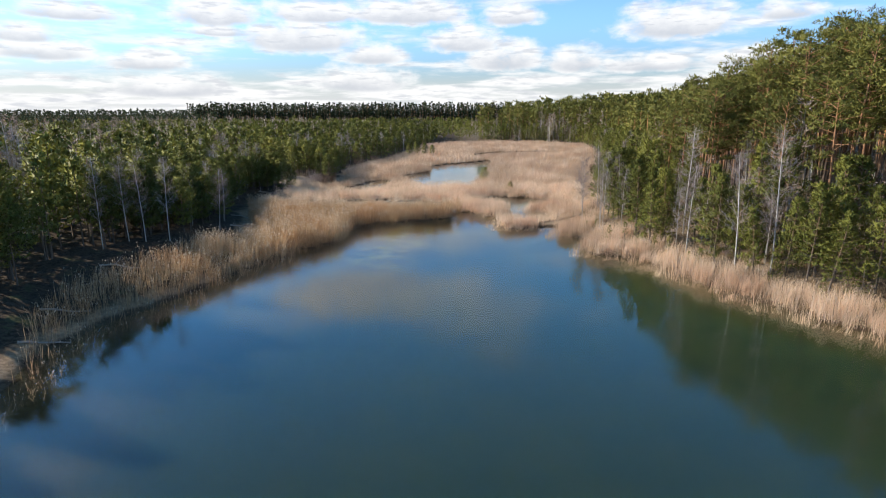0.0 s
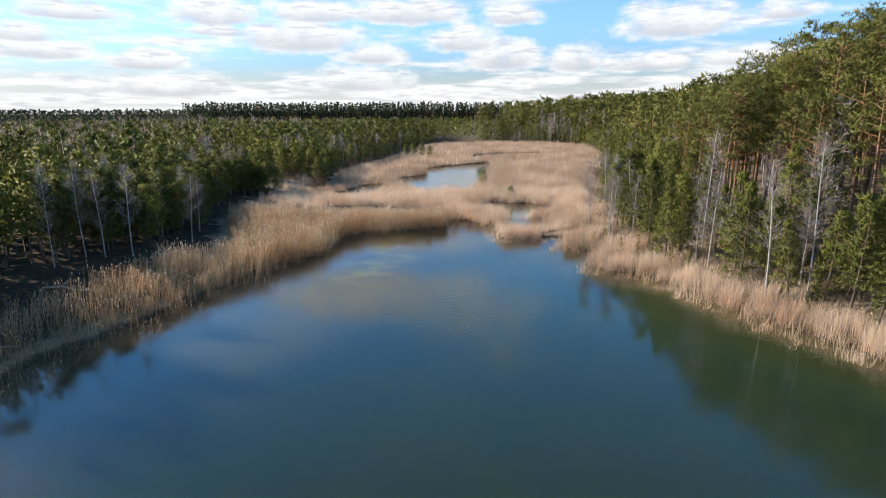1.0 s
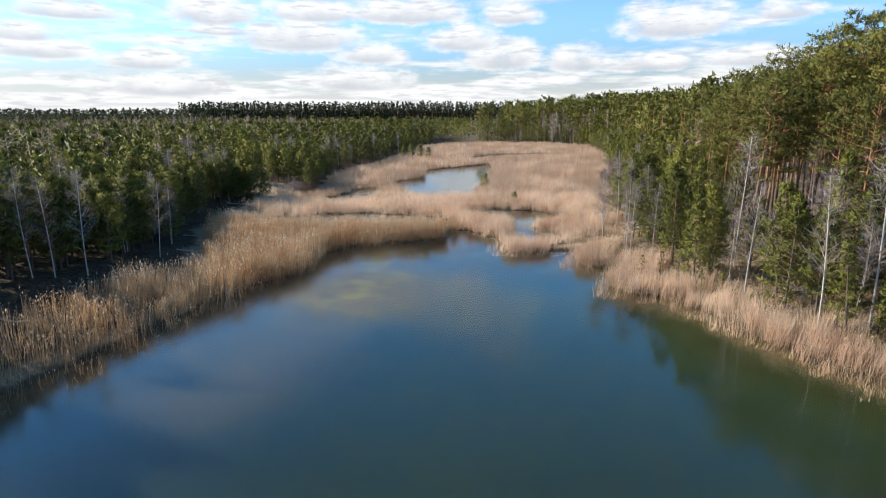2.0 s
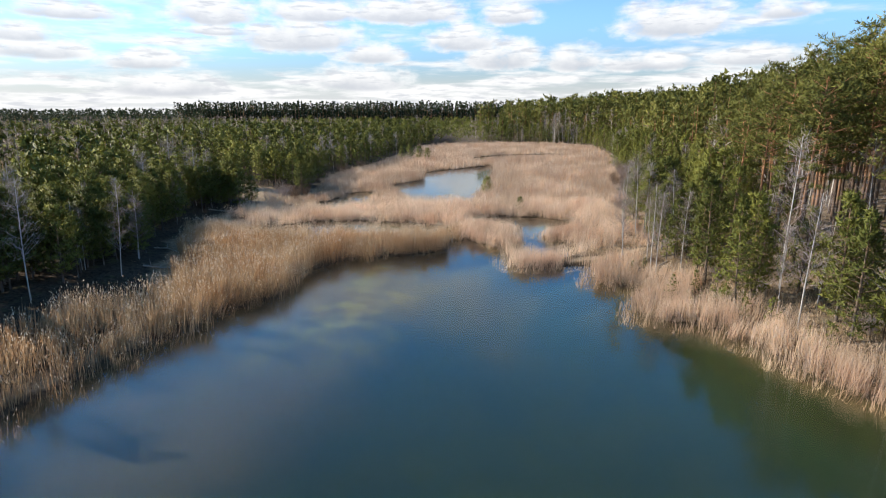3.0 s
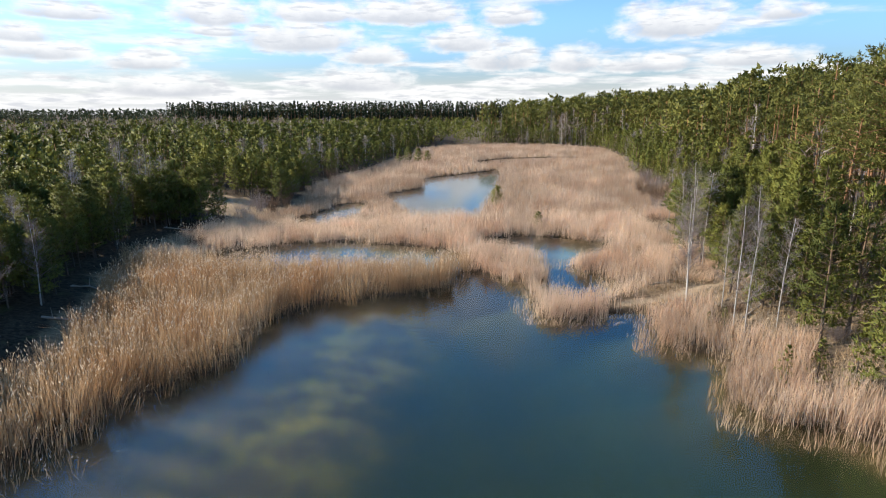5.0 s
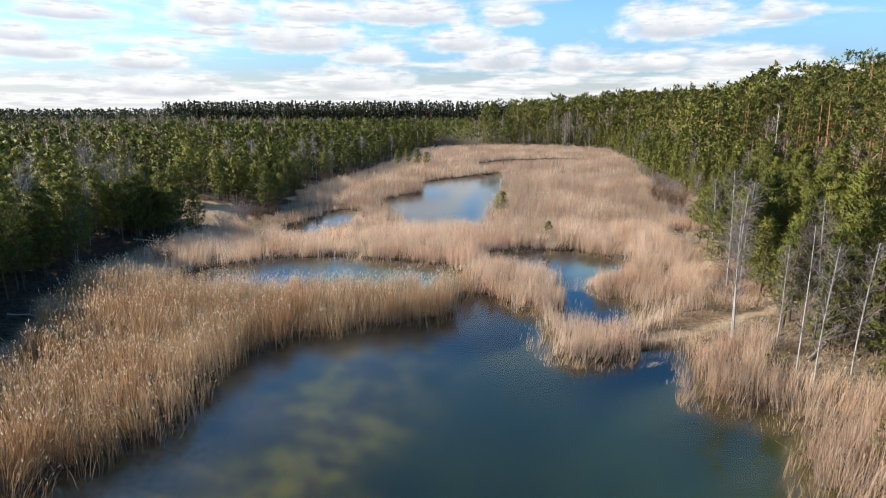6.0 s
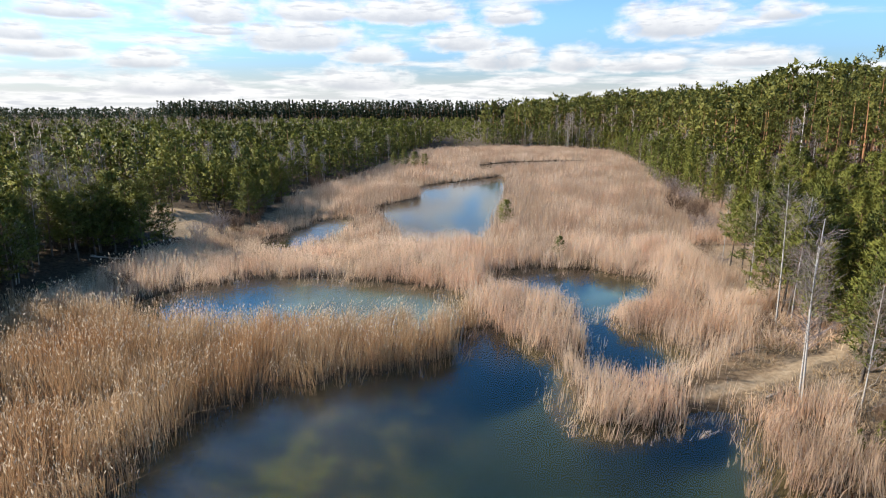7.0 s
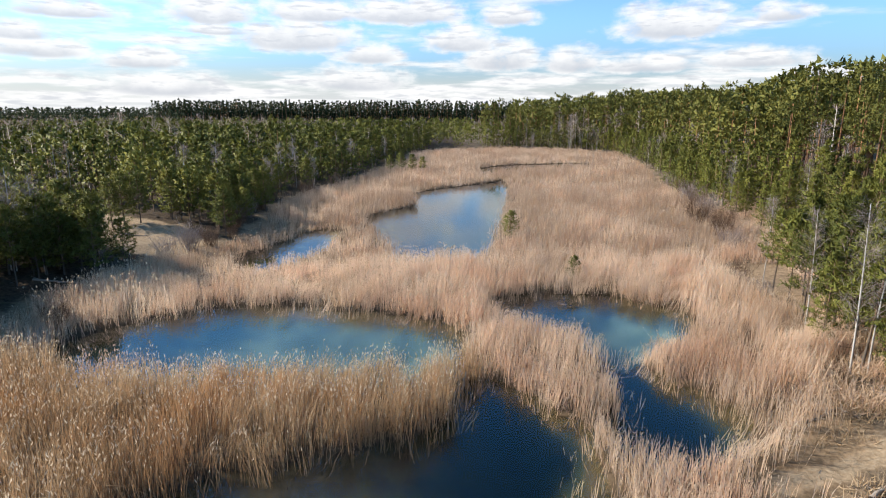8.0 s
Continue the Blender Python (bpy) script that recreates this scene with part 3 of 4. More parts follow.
def boughs(rng, line, k, h, crown_from, reach, whorls, per, tufts, top):
    """A young pine's tiers: rings of boughs that shorten and steepen towards the tip. Gives arms, tuft centres, ways and normals."""
    arms, centres, outs, norms = [], [], [], []
    heavy = rng.uniform(0, 6.28)
    for w in range(whorls):
        u = (w + rng.uniform(0.25, 0.75)) / whorls
        kk = crown_from + (1 - crown_from) * u
        ring, turn = rng.uniform(0.8, 1.18), rng.uniform(0, 6.28)
        for i in range(per):
            if rng.uniform() < 0.08:
                continue
            ang = turn + 6.283 * i / per + rng.normal(0, 0.25)
            span = reach * ring * min(1.0, 0.6 + 1.8 * u) * (1.04 - u) ** top * rng.uniform(0.72, 1.15) * (1 + 0.16 * math.cos(ang - heavy))
            root = trunk_at(line, k, min(kk + rng.normal(0, 0.008), 1))
            way = np.array([math.cos(ang), math.sin(ang), rng.uniform(-0.02, 0.22) + 0.6 * u ** 1.5])
            s = np.linspace(0, 1, 2)
            pts = root + way * (span * s)[:, None] + np.array([0, 0, 0.16 * span]) * (s ** 2)[:, None]
            arms.append(tube(pts, np.interp(s, (0, 1), (0.010 * span + 0.010, 0.005)), 3))
            across = np.array([-math.sin(ang), math.cos(ang), 0.0])
            for q in range(tufts):
                f = 0.34 + 0.70 * (q + rng.uniform(0, 1)) / tufts
                c = pts[0] + way * span * f + np.array([0, 0, 0.16 * span * f * f + rng.normal(0, 0.05)])
                c = c + across * rng.normal(0, 0.24) * span * (1.25 - 0.6 * f)
                centres.append(c)
                outs.append(way * 0.55 + across * rng.normal(0, 0.35) + np.array([0, 0, 0.55]))
                norms.append(np.array([math.cos(ang) * 0.75, math.sin(ang) * 0.75, 0.75]))
    for q in range(4):
        centres.append(line[-1] - np.array([0, 0, 0.13 * q]))
        outs.append(np.array([0, 0, 1.4]))
        norms.append(np.array([rng.normal(0, 0.5), rng.normal(0, 0.5), 0.8]))
    return arms, centres, outs, norms


def pads(rng, line, k, h, crown_from, reach, limbs, count, tufts, top):
    """An old pine's crown: crooked limbs that carry flat, separate cushions of needles under a domed top."""
    arms, centres, outs, norms = [], [], [], []
    for i in range(limbs):
        u = (i + rng.uniform(0, 1)) / limbs
        root = trunk_at(line, k, crown_from + (0.985 - crown_from) * u ** 0.9)
        ang = i * 2.399 + rng.normal(0, 0.5)
        span = reach * (0.35 + 0.72 * math.sin(math.pi * min(1, 0.16 + 0.78 * u)) ** 0.8) * rng.uniform(0.6, 1.2)
        way = np.array([math.cos(ang), math.sin(ang), rng.uniform(-0.12, 0.28) + 0.55 * u ** 2])
        s = np.linspace(0, 1, 4)
        pts = root + way * (span * s)[:, None] + np.array([0, 0, 0.15 * span]) * (s ** 2)[:, None] + rng.normal(0, 0.05 * span, (4, 3)) * s[:, None]
        arms.append(tube(pts, np.interp(s, (0, 1), (0.014 * span + 0.016, 0.006)), 3))
        for p in range(count):
            f = 0.45 + 0.6 * (p + rng.uniform(0.2, 0.8)) / count
            middle = pts[0] + (pts[3] - pts[0]) * f + np.array([-math.sin(ang), math.cos(ang), 0]) * rng.normal(0, 0.22) * span
            size = (0.20 * span + 0.36) * rng.uniform(0.75, 1.2)
            off = unit(rng.normal(size=(tufts, 3))) * rng.uniform(0.35, 1.0, (tufts, 1)) ** 0.6
            for o in off:
                centres.append(middle + o * size * np.array([1.0, 1.0, 0.36]))
                outs.append(np.array([o[0] * 0.8, o[1] * 0.8, 0.55 + 0.3 * o[2]]))
                norms.append(0.75 * o + np.array([math.cos(ang) * 0.45, math.sin(ang) * 0.45, 0.35]))
    for q in range(3 + 2 * tufts):
        o = unit(rng.normal(size=3))
        centres.append(line[-1] + o * np.array([0.7, 0.7, 0.3]) * reach * 0.3)
        outs.append(np.array([o[0], o[1], 0.8]))
        norms.append(o + np.array([0, 0, 0.5]))
    return arms, centres, outs, norms


def pine(seed, h, crown_from, reach, rows, per, tufts, spike, needle, width, shape, butt, sides=None, fan=0.7, dead=0, top=0.72):
    """Arrays of a pine: wood and needles. shape: 'tall' (old, with cushions) or 'young' (tiered); dead: bare snags under the crown; top: lower is rounder."""
    rng = np.random.default_rng(seed)
    line, k = trunk_line(rng, h, 0.012 * h)
    radii = butt * (1 - 0.86 * k) + 0.012
    radii[0] *= 1.25
    trunk = tube(line, radii, 6) if sides is None else tube(line[::4], radii[::4], sides)
    arms, centres, outs, norms = (pads if shape == "tall" else boughs)(rng, line, k, h, crown_from, reach, rows, per, tufts, top)
    for i in range(dead):
        root, ang = trunk_at(line, k, crown_from * rng.uniform(0.25, 1.0)), rng.uniform(0, 6.28)
        s = np.linspace(0, 1, 3)
        pts = root + np.outer(s * reach * rng.uniform(0.25, 0.6), (math.cos(ang), math.sin(ang), rng.uniform(-0.35, 0.2)))
        arms.append(tube(pts, (0.018, 0.012, 0.004), 3))
    v, f = spikes(rng, np.array(centres), np.array(outs), spike, needle, width, fan)
    n = unit(np.repeat(np.array(norms), spike, 0) + (0.22 if sides else 0.33) * rng.normal(size=(len(f), 3)))
    t = v.reshape(-1, 3, 3)
    flip = (np.cross(t[:, 1] - t[:, 0], t[:, 2] - t[:, 0]) * n).sum(1) < 0
    f[flip] = f[flip][:, ::-1]
    crown = (v, f, np.repeat(n, 3, 0))
    return (trunk, crown) if sides else (join([trunk] + arms), crown)


def birch(seed, h, butt, twigs=46, stems=1, sides=None):
    """Arrays of a leafless birch: white stem and fine upright twigs."""
    rng = np.random.default_rng(seed)
    stem, fine, cs, os = [], [], [], []
    for s_i in range(stems):
        line, k = trunk_line(rng, h * (1 - 0.12 * s_i), 0.03 * h)
        line += np.array([0.35 * s_i, 0.2 * s_i, 0]) + np.outer(k, rng.normal(0, 0.004 * h, 3) * [1, 1, 0])
        radii = butt * (1 - 0.85 * k) + 0.012
        stem.append(tube(line[::4], radii[::4], sides) if sides else tube(line, radii, 6))
        for i in range(twigs):
            kk = rng.uniform(0.32, 0.98)
            root = np.array([np.interp(kk, k, line[:, c]) for c in range(3)])
            ang, span = i * 2.399, 0.20 * h * (1.15 - kk) * rng.uniform(0.5, 1.3)
            way = np.array([math.cos(ang) * 0.85, math.sin(ang) * 0.85, rng.uniform(0.5, 1.0)])
            s = np.linspace(0, 1, 3)
            pts = root + way * (span * s)[:, None] + rng.normal(0, 0.05 * span, (3, 3)) * s[:, None]
            fine.append(tube(pts, np.interp(s, (0, 1), (0.010 + 0.01 * span, 0.004)), 3))
            for w in (0.35, 0.6, 0.8, 1.0):
                cs.append(pts[0] + (pts[2] - pts[0]) * w)
                os.append(way)
    tw = spikes(rng, np.array(cs), np.array(os), 4 if sides is None else 2, 0.13 * h ** 0.75, 0.019 if sides is None else 0.075, 0.6)
    return join(stem), (tw if sides else join(fine + [tw]))


def scrub(seed, h, stalks=46):
    """A leafless thicket: many thin stalks from one foot, with twigs."""
    rng = np.random.default_rng(seed)
    out, cs, os = [], [], []
    for i in range(stalks):
        a, r = rng.uniform(0, 6.28), rng.uniform(0, 0.5) * h
        foot = np.array([math.cos(a) * r * 0.6, math.sin(a) * r * 0.6, -0.1])
        way = np.array([math.cos(a) * rng.uniform(0.1, 0.5), math.sin(a) * rng.uniform(0.1, 0.5), 1.0])
        L = h * rng.uniform(0.5, 1.05)
        s = np.linspace(0, 1, 3)
        pts = foot + way * (L * s)[:, None] + rng.normal(0, 0.05 * L, (3, 3)) * s[:, None]
        out.append(tube(pts, np.interp(s, (0, 1), (0.022, 0.006)), 3))
        for w in (0.4, 0.6, 0.75, 0.9, 1.0):
            cs.append(pts[0] + (pts[2] - pts[0]) * w)
            os.append(way)
    tw = spikes(rng, np.array(cs), np.array(os), 4, 0.28 * h, 0.02, 0.5)
    return (join(out + [tw]),)


def plant(name, pieces, names, mats, label, category, group):
    """A thing of several parts, with its foot at the origin."""
    foot = new(name)
    tagged(foot, label, category, group)
    for nm, piece, mat in zip(names, pieces, mats):
        me = mesh_of(nm, piece[0], piece[1], [mat], None, piece[2] if len(piece) > 2 else None)
        if nm == "trunk":
            smooth(me)
        part(nm, me, foot)
    return foot


PARTS = ("trunk", "crown")
TALL = [plant("pine_tree", pine(100 + i, 20, 0.45 + 0.05 * (i % 3), 3.6, 29, 3, 8, 5, 0.43, 0.118, "tall", 0.22, dead=7), PARTS,
              (PINE_BARK, NEEDLES_TALL), "tall old pine with bare orange trunk and green crown", "pine tree", "tall pines of the hillside") for i in range(6)]
YOUNG = [plant("young_pine", pine(200 + i, 8, 0.08 + 0.08 * (i % 3), 2.1, 15, 5, 6, 6, 0.32, 0.080, "young", 0.09, dead=6), PARTS,
               (YOUNG_BARK, NEEDLES_YOUNG), "young green pine with a thin dark trunk", "pine tree", "young pines by the marsh") for i in range(6)]
BUSHY = [plant("young_pine", pine(220 + i, 8, 0.16 + 0.05 * (i % 3), 2.7, 13, 5, 7, 6, 0.44, 0.115, "young", 0.10, dead=8, top=0.5), PARTS,
               (YOUNG_BARK, NEEDLES_YOUNG), "broad bushy young pine at the edge of the wood", "pine tree", "young pines by the marsh") for i in range(4)]
POLE = [plant("young_pine", pine(250 + i, 8, 0.34 + 0.06 * (i % 3), 2.2, 11, 5, 7, 6, 0.38, 0.095, "young", 0.075, dead=14, top=0.55), PARTS,
              (YOUNG_BARK, NEEDLES_YOUNG), "slender young pine with bare lower trunk in a dense stand", "pine tree", "young pines by the marsh") for i in range(5)]
BIRCH = [plant("birch_tree", birch(300 + i, 10, 0.050, 44, 2 if i == 3 else 1), PARTS, (BIRCH_BARK, TWIG_GREY),
               "leafless birch with a slender white trunk", "birch tree", "bare birches") for i in range(4)]
SCRUB = [plant("bush", scrub(400 + i, 2.2), ("crown",), (TWIG_BROWN if i else TWIG_GREY,),
               "leafless brown bush at the edge of the marsh", "bush", "bare bushes") for i in range(3)]
LOW_PINE = [pine(500 + i, 8, 0.10, 2.4, 9, 4, 2, 6, 0.40, 0.20, "young", 0.10, 3, 0.9) for i in range(6)]
POLE_PINE = [pine(530 + i, 8, 0.28, 2.7, 8, 4, 2, 6, 0.46, 0.24, "young", 0.09, 3, 0.9, top=0.5) for i in range(6)]
FAR_PINE = [pine(510 + i, 8, 0.12, 3.3, 8, 3, 1, 6, 0.68, 0.42, "young", 0.10, 3, 1.2, top=0.55) for i in range(6)]
LOW_TALL = [pine(520 + i, 20, 0.46, 3.5, 14, 2, 4, 5, 0.56, 0.24, "tall", 0.22, 4, 0.9) for i in range(5)]
FAR_TALL = [pine(560 + i, 20, 0.36, 3.5, 13, 2, 2, 3, 1.1, 0.75, "tall", 0.20, 3, 1.1) for i in range(5)]
FAR_DARK = [pine(580 + i, 20, 0.22, 3.2, 10, 3, 1, 5, 1.1, 0.8, "young", 0.20, 3, 1.2) for i in range(5)]
HORIZON = [pine(600 + i, 20, 0.10, 4.2, 8, 3, 1, 3, 2.2, 1.7, "young", 0.20, 3, 1.0, top=0.45)[1:] for i in range(5)]
LOW_BIRCH = [birch(540 + i, 10, 0.08, 16, 1, 3) for i in range(4)]
used = {id(o): 0 for o in TALL + YOUNG + BUSHY + POLE + BIRCH + SCRUB}


def stand(kinds, rng, x, y, size, tilt=0.02, label=""):
    """Plant one of the kinds; the first of each kind is the model itself."""
    ob = kinds[int(rng.integers(len(kinds)))]
    z = height(x, y)
    m = Matrix.LocRotScale((x, y, z - 0.05), Euler((rng.normal(0, tilt), rng.normal(0, tilt), rng.uniform(0, 6.28))), (size * rng.uniform(0.9, 1.1), size * rng.uniform(0.9, 1.1), size))
    if used[id(ob)]:
        ob2 = copy_thing(ob, m)
        ob2.matrix_basis = m
    else:
        ob2 = ob
        ob2.matrix_basis = m
    used[id(ob)] += 1
    if label:
        tagged(ob2, label)
    return ob2


def scatter(rng, x0, x1, y0, y1, step):
    xs, ys = np.meshgrid(np.arange(x0, x1, step), np.arange(y0, y1, step))
    x = (xs + rng.uniform(-0.48, 0.48, xs.shape) * step).ravel()
    y = (ys + rng.uniform(-0.48, 0.48, xs.shape) * step).ravel()
    z, dw, dm, land = survey(x, y)
    return x, y, z, dw, dm, land


def wood(name, label, rng, spots, models, mats, sizes):
    """Many far trees as one object: spots are (x, y, z)."""
    verts, tris, index, norms, at = [], [], [], [], 0
    if not len(spots):
        return None
    for (x, y, z), s in zip(spots, sizes):
        pieces = models[int(rng.integers(len(models)))]
        a = rng.uniform(0, 6.28)
        rot = np.array([[math.cos(a), -math.sin(a), 0], [math.sin(a), math.cos(a), 0], [0, 0, 1]]) * (s * np.array([1.0, 1.0, rng.uniform(0.9, 1.15)]))[:, None]
        for k, piece in enumerate(pieces):
            v, f = piece[:2]
            n = piece[2] if len(piece) > 2 else unit(v * np.array([1.0, 1.0, 0.0]) + 1e-4)
            norms.append(n @ rot.T / s)
            verts.append(v @ rot.T + (x, y, z))
            tris.append(f + at)
            index.append(np.full(len(f), k))
            at += len(v)
    me = mesh_of(name, np.concatenate(verts), np.concatenate(tris), mats, np.concatenate(index), unit(np.concatenate(norms)))
    return tagged(new(name, me), label, "woods", kind="stuff")


rng = np.random.default_rng(11)
# left wood: young pines, thickest and lowest at the edge
x, y, z, dw, dm, land = scatter(rng, -150, 4, 20, 300, 2.35)
ex = scatter(rng, -48, -18, 40, 108, 2.0)
pick = (ex[5] > 3.0) & (ex[5] < 14)
x, y, z, dw, dm, land = (np.concatenate([p, q[pick]]) for p, q in zip((x, y, z, dw, dm, land), ex))
left = (x < -4) & (land > 1.2) & (signed(SAND_SPOT, x, y) > 1.0) & (x > -0.86 * (y + 4) - 22)
left &= ~((x < -38) & (x > -51) & (y > 109) & (y < 128))
left &= (dw > 13.5) | (y > 65) | ((y < 43) & (dw > 8.0))
left &= (land > np.where((y > 50) & (y < 100), 3.2 + 1.4 * wobble(x, y, 12, 44), 1.2))
left &= rng.uniform(0, 1, len(x)) < np.where(land < 14, 1.2, 1.0) * np.where(land > 45, 0.42, np.where(land > 30, 0.6, 1.0)) * np.clip(0.85 + 0.4 * wobble(x, y, 16, 41), 0.4, 0.98)
order = np.argsort(land + 0.12 * np.abs(y - 60) + rng.uniform(0, 2, len(x)))
order = order[left[order]]
near, rest_pine, rest_birch, rest_size, rb_size = 0, [], [], [], []
nb = 0
for i in order:
    size = (0.60 + 0.011 * min(land[i], 26)) * rng.uniform(0.78, 1.22) * (1.15 if y[i] < 46 else 1.2 if y[i] < 62 else 1.0)
    grey = rng.uniform() < (0.07 if land[i] < 25 else 0.05 + 0.22 * (wobble(x[i], y[i], 30, 42) > 0.2) + 0.6 * (land[i] > 45) * (wobble(x[i], y[i], 45, 45) > 0.05))
    if grey:
        if nb < 40 and land[i] < 30:
            stand(BIRCH, rng, x[i], y[i], size * 1.05, 0.02)
            nb += 1
        else:
            rest_birch.append((x[i], y[i], z[i]))
            rb_size.append(size * 0.93)
    elif near < 150:
        stand(POLE if y[i] < 100 and rng.uniform() < 0.7 else BUSHY, rng, x[i], y[i], size)
        near += 1
    else:
        rest_pine.append((x[i], y[i], z[i]))
        rest_size.append(size)
front = [k for k, p in enumerate(rest_pine) if p[0] > -44 and p[1] < 145]
behind = [k for k, p in enumerate(rest_pine) if not (p[0] > -44 and p[1] < 145)]
wood("pine_wood", "dense green young pine wood behind the marsh", rng, [rest_pine[k] for k in front], POLE_PINE, [YOUNG_BARK, NEEDLES_YOUNG], [rest_size[k] for k in front])
wood("pine_wood", "green young pine wood stretching away behind the marsh", rng, [rest_pine[k] for k in behind], FAR_PINE, [YOUNG_BARK, NEEDLES_YOUNG], [rest_size[k] for k in behind])
wood("birch_wood", "grey leafless birches among the pines", rng, rest_birch, LOW_BIRCH, [BIRCH_BARK, TWIG_GREY], rb_size)

# right slope: young pines and birches in front, tall pines above
x, y, z, dw, dm, land = scatter(rng, 8, 120, 16, 300, 2.1)
right = (x > 12 + 0.02 * y) & (land > np.where(y > 78, 0.8 + 2.4 * np.clip(wobble(x, y, 24, 52), -0.4, 1), 3.4)) & (line_gap(TRAIL, x, y) > 1.6) & (x < 0.86 * (y + 6) + 8)
right &= ~((np.hypot(x - 19, y - 76) < 5.0))
rp, rs, tp, ts, bp, bs, fp, fs = [], [], [], [], [], [], [], []
nt = ny_ = nb = 0
for i in np.argsort(np.hypot(x - 20, (y - 60) * 0.9)):
    if not right[i]:
        continue
    d = land[i]
    high = d > 10.5 + 2 * wobble(x[i], y[i], 20, 51)
    if high:
        if rng.uniform() < 0.30:
            size = rng.uniform(0.8, 1.02) * min(1.0, 0.70 + 0.018 * (d - 10)) * (1.0 if y[i] < 120 else 0.9)
            if nt < 110:
                stand(TALL, rng, x[i], y[i], size, 0.025)
                nt += 1
            elif y[i] > 150 or d > 38:
                fp.append((x[i], y[i], z[i]))
                fs.append(size)
            else:
                tp.append((x[i], y[i], z[i]))
                ts.append(size)
        elif d < 20 and nb < 95 and rng.uniform() < 0.06:
            stand(BIRCH, rng, x[i], y[i], rng.uniform(0.75, 1.1), 0.02)
            nb += 1
        elif rng.uniform() < 0.06:
            bp.append((x[i], y[i], z[i]))
            bs.append(rng.uniform(1.0, 1.4))
        continue
    u = rng.uniform()
    if u < 0.06 and nb < 70:
        stand(BIRCH, rng, x[i], y[i], rng.uniform(0.6, 0.9), 0.02)
        nb += 1
    elif u < (0.55 if 58 < y[i] < 84 and d < 8 else 0.80):
        size = rng.uniform(0.65, 1.08) * (0.84 + 0.022 * min(d, 12))
        if ny_ < 125:
            stand(YOUNG, rng, x[i], y[i], size, 0.03)
            ny_ += 1
        else:
            rp.append((x[i], y[i], z[i]))
            rs.append(size)
wood("tall_pine_wood", "tall pine wood on the rising bank", rng, tp, LOW_TALL, [PINE_BARK, NEEDLES_TALL], ts)
wood("tall_pine_wood", "tall pines farther along the rising bank", rng, fp, FAR_TALL, [PINE_BARK, NEEDLES_TALL], fs)
wood("pine_wood", "bright green young pines along the far bank", rng, rp, LOW_PINE, [YOUNG_BARK, NEEDLES_YOUNG], rs)
wood("birch_wood", "grey leafless birches on the bank", rng, bp, LOW_BIRCH, [BIRCH_BARK, TWIG_GREY], bs)

# beyond the marsh: young wood, then tall forest to the horizon
x, y, z, dw, dm, land = scatter(rng, -230, 190, 262, 480, 4.0)
far = (land > 2) & (np.abs(x) < 0.8 * y + 20) & (y > 262 + 0.10 * np.abs(x - 20)) & ((y > 300) | (x > -20))
far &= rng.uniform(0, 1, len(x)) < np.where(y > 330, 0.22, 0.6)
spots = np.stack([x, y, z], 1)[far]
grey = rng.uniform(0, 1, len(spots)) < np.clip(0.12 + 0.3 * wobble(spots[:, 0], spots[:, 1], 60, 43), 0.02, 0.5)
wood("pine_wood", "green young pine wood beyond the marsh", rng, spots[~grey], [p[1:] for p in FAR_PINE], [NEEDLES_YOUNG], rng.uniform(0.7, 1.0, (~grey).sum()))
wood("birch_wood", "grey leafless birches beyond the marsh", rng, spots[grey], LOW_BIRCH, [BIRCH_BARK, TWIG_GREY], rng.uniform(0.7, 1.0, grey.sum()))

x, y, z, dw, dm, land = scatter(rng, -260, 130, 505, 530, 3.2)
block = (x > -215 - 0.2 * (y - 505)) & (x < 60)
x2, y2, z2 = scatter(rng, 20, 260, 300, 390, 5.5)[:3]
ridge = (x2 > 0.092 * y2 + 3) & (x2 < 0.85 * y2)
x3, y3, z3 = scatter(rng, -900, 450, 700, 724, 5.5)[:3]
x4, y4, z4 = scatter(rng, -460, -130, 300, 560, 11.0)[:3]
mid = (x4 < -0.30 * y4 - 30)
dark_spots = np.stack([x, y, z], 1)[block]
wood("tall_pine_wood", "tall green pine forest on the far rise", rng, np.stack([x2, y2, z2], 1)[ridge], FAR_TALL, [PINE_BARK, NEEDLES_TALL],
     rng.uniform(0.86, 1.06, ridge.sum()) * np.clip(0.74 + 0.0035 * (x2[ridge] - 30), 0.74, 1.0))
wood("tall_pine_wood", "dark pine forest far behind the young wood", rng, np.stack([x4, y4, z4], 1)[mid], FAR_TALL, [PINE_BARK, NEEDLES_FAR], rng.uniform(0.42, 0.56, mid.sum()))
# a band of grey birches and rusty trunks at the foot of the far rise
xb, yb, zb = scatter(rng, 30, 150, 270, 300, 3.4)[:3]
band = (xb > 0.16 * yb) & (rng.uniform(0, 1, len(xb)) < 0.5)
wood("birch_wood", "pale leafless birches at the foot of the far pine forest", rng, np.stack([xb, yb, zb], 1)[band], LOW_BIRCH, [BIRCH_BARK, TWIG_GREY], rng.uniform(1.0, 1.4, band.sum()))
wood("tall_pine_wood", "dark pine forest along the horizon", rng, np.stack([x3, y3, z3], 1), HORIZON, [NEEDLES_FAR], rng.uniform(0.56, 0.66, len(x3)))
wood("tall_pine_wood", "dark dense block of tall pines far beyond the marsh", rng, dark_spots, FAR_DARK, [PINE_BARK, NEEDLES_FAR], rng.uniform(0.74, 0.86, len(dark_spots)))


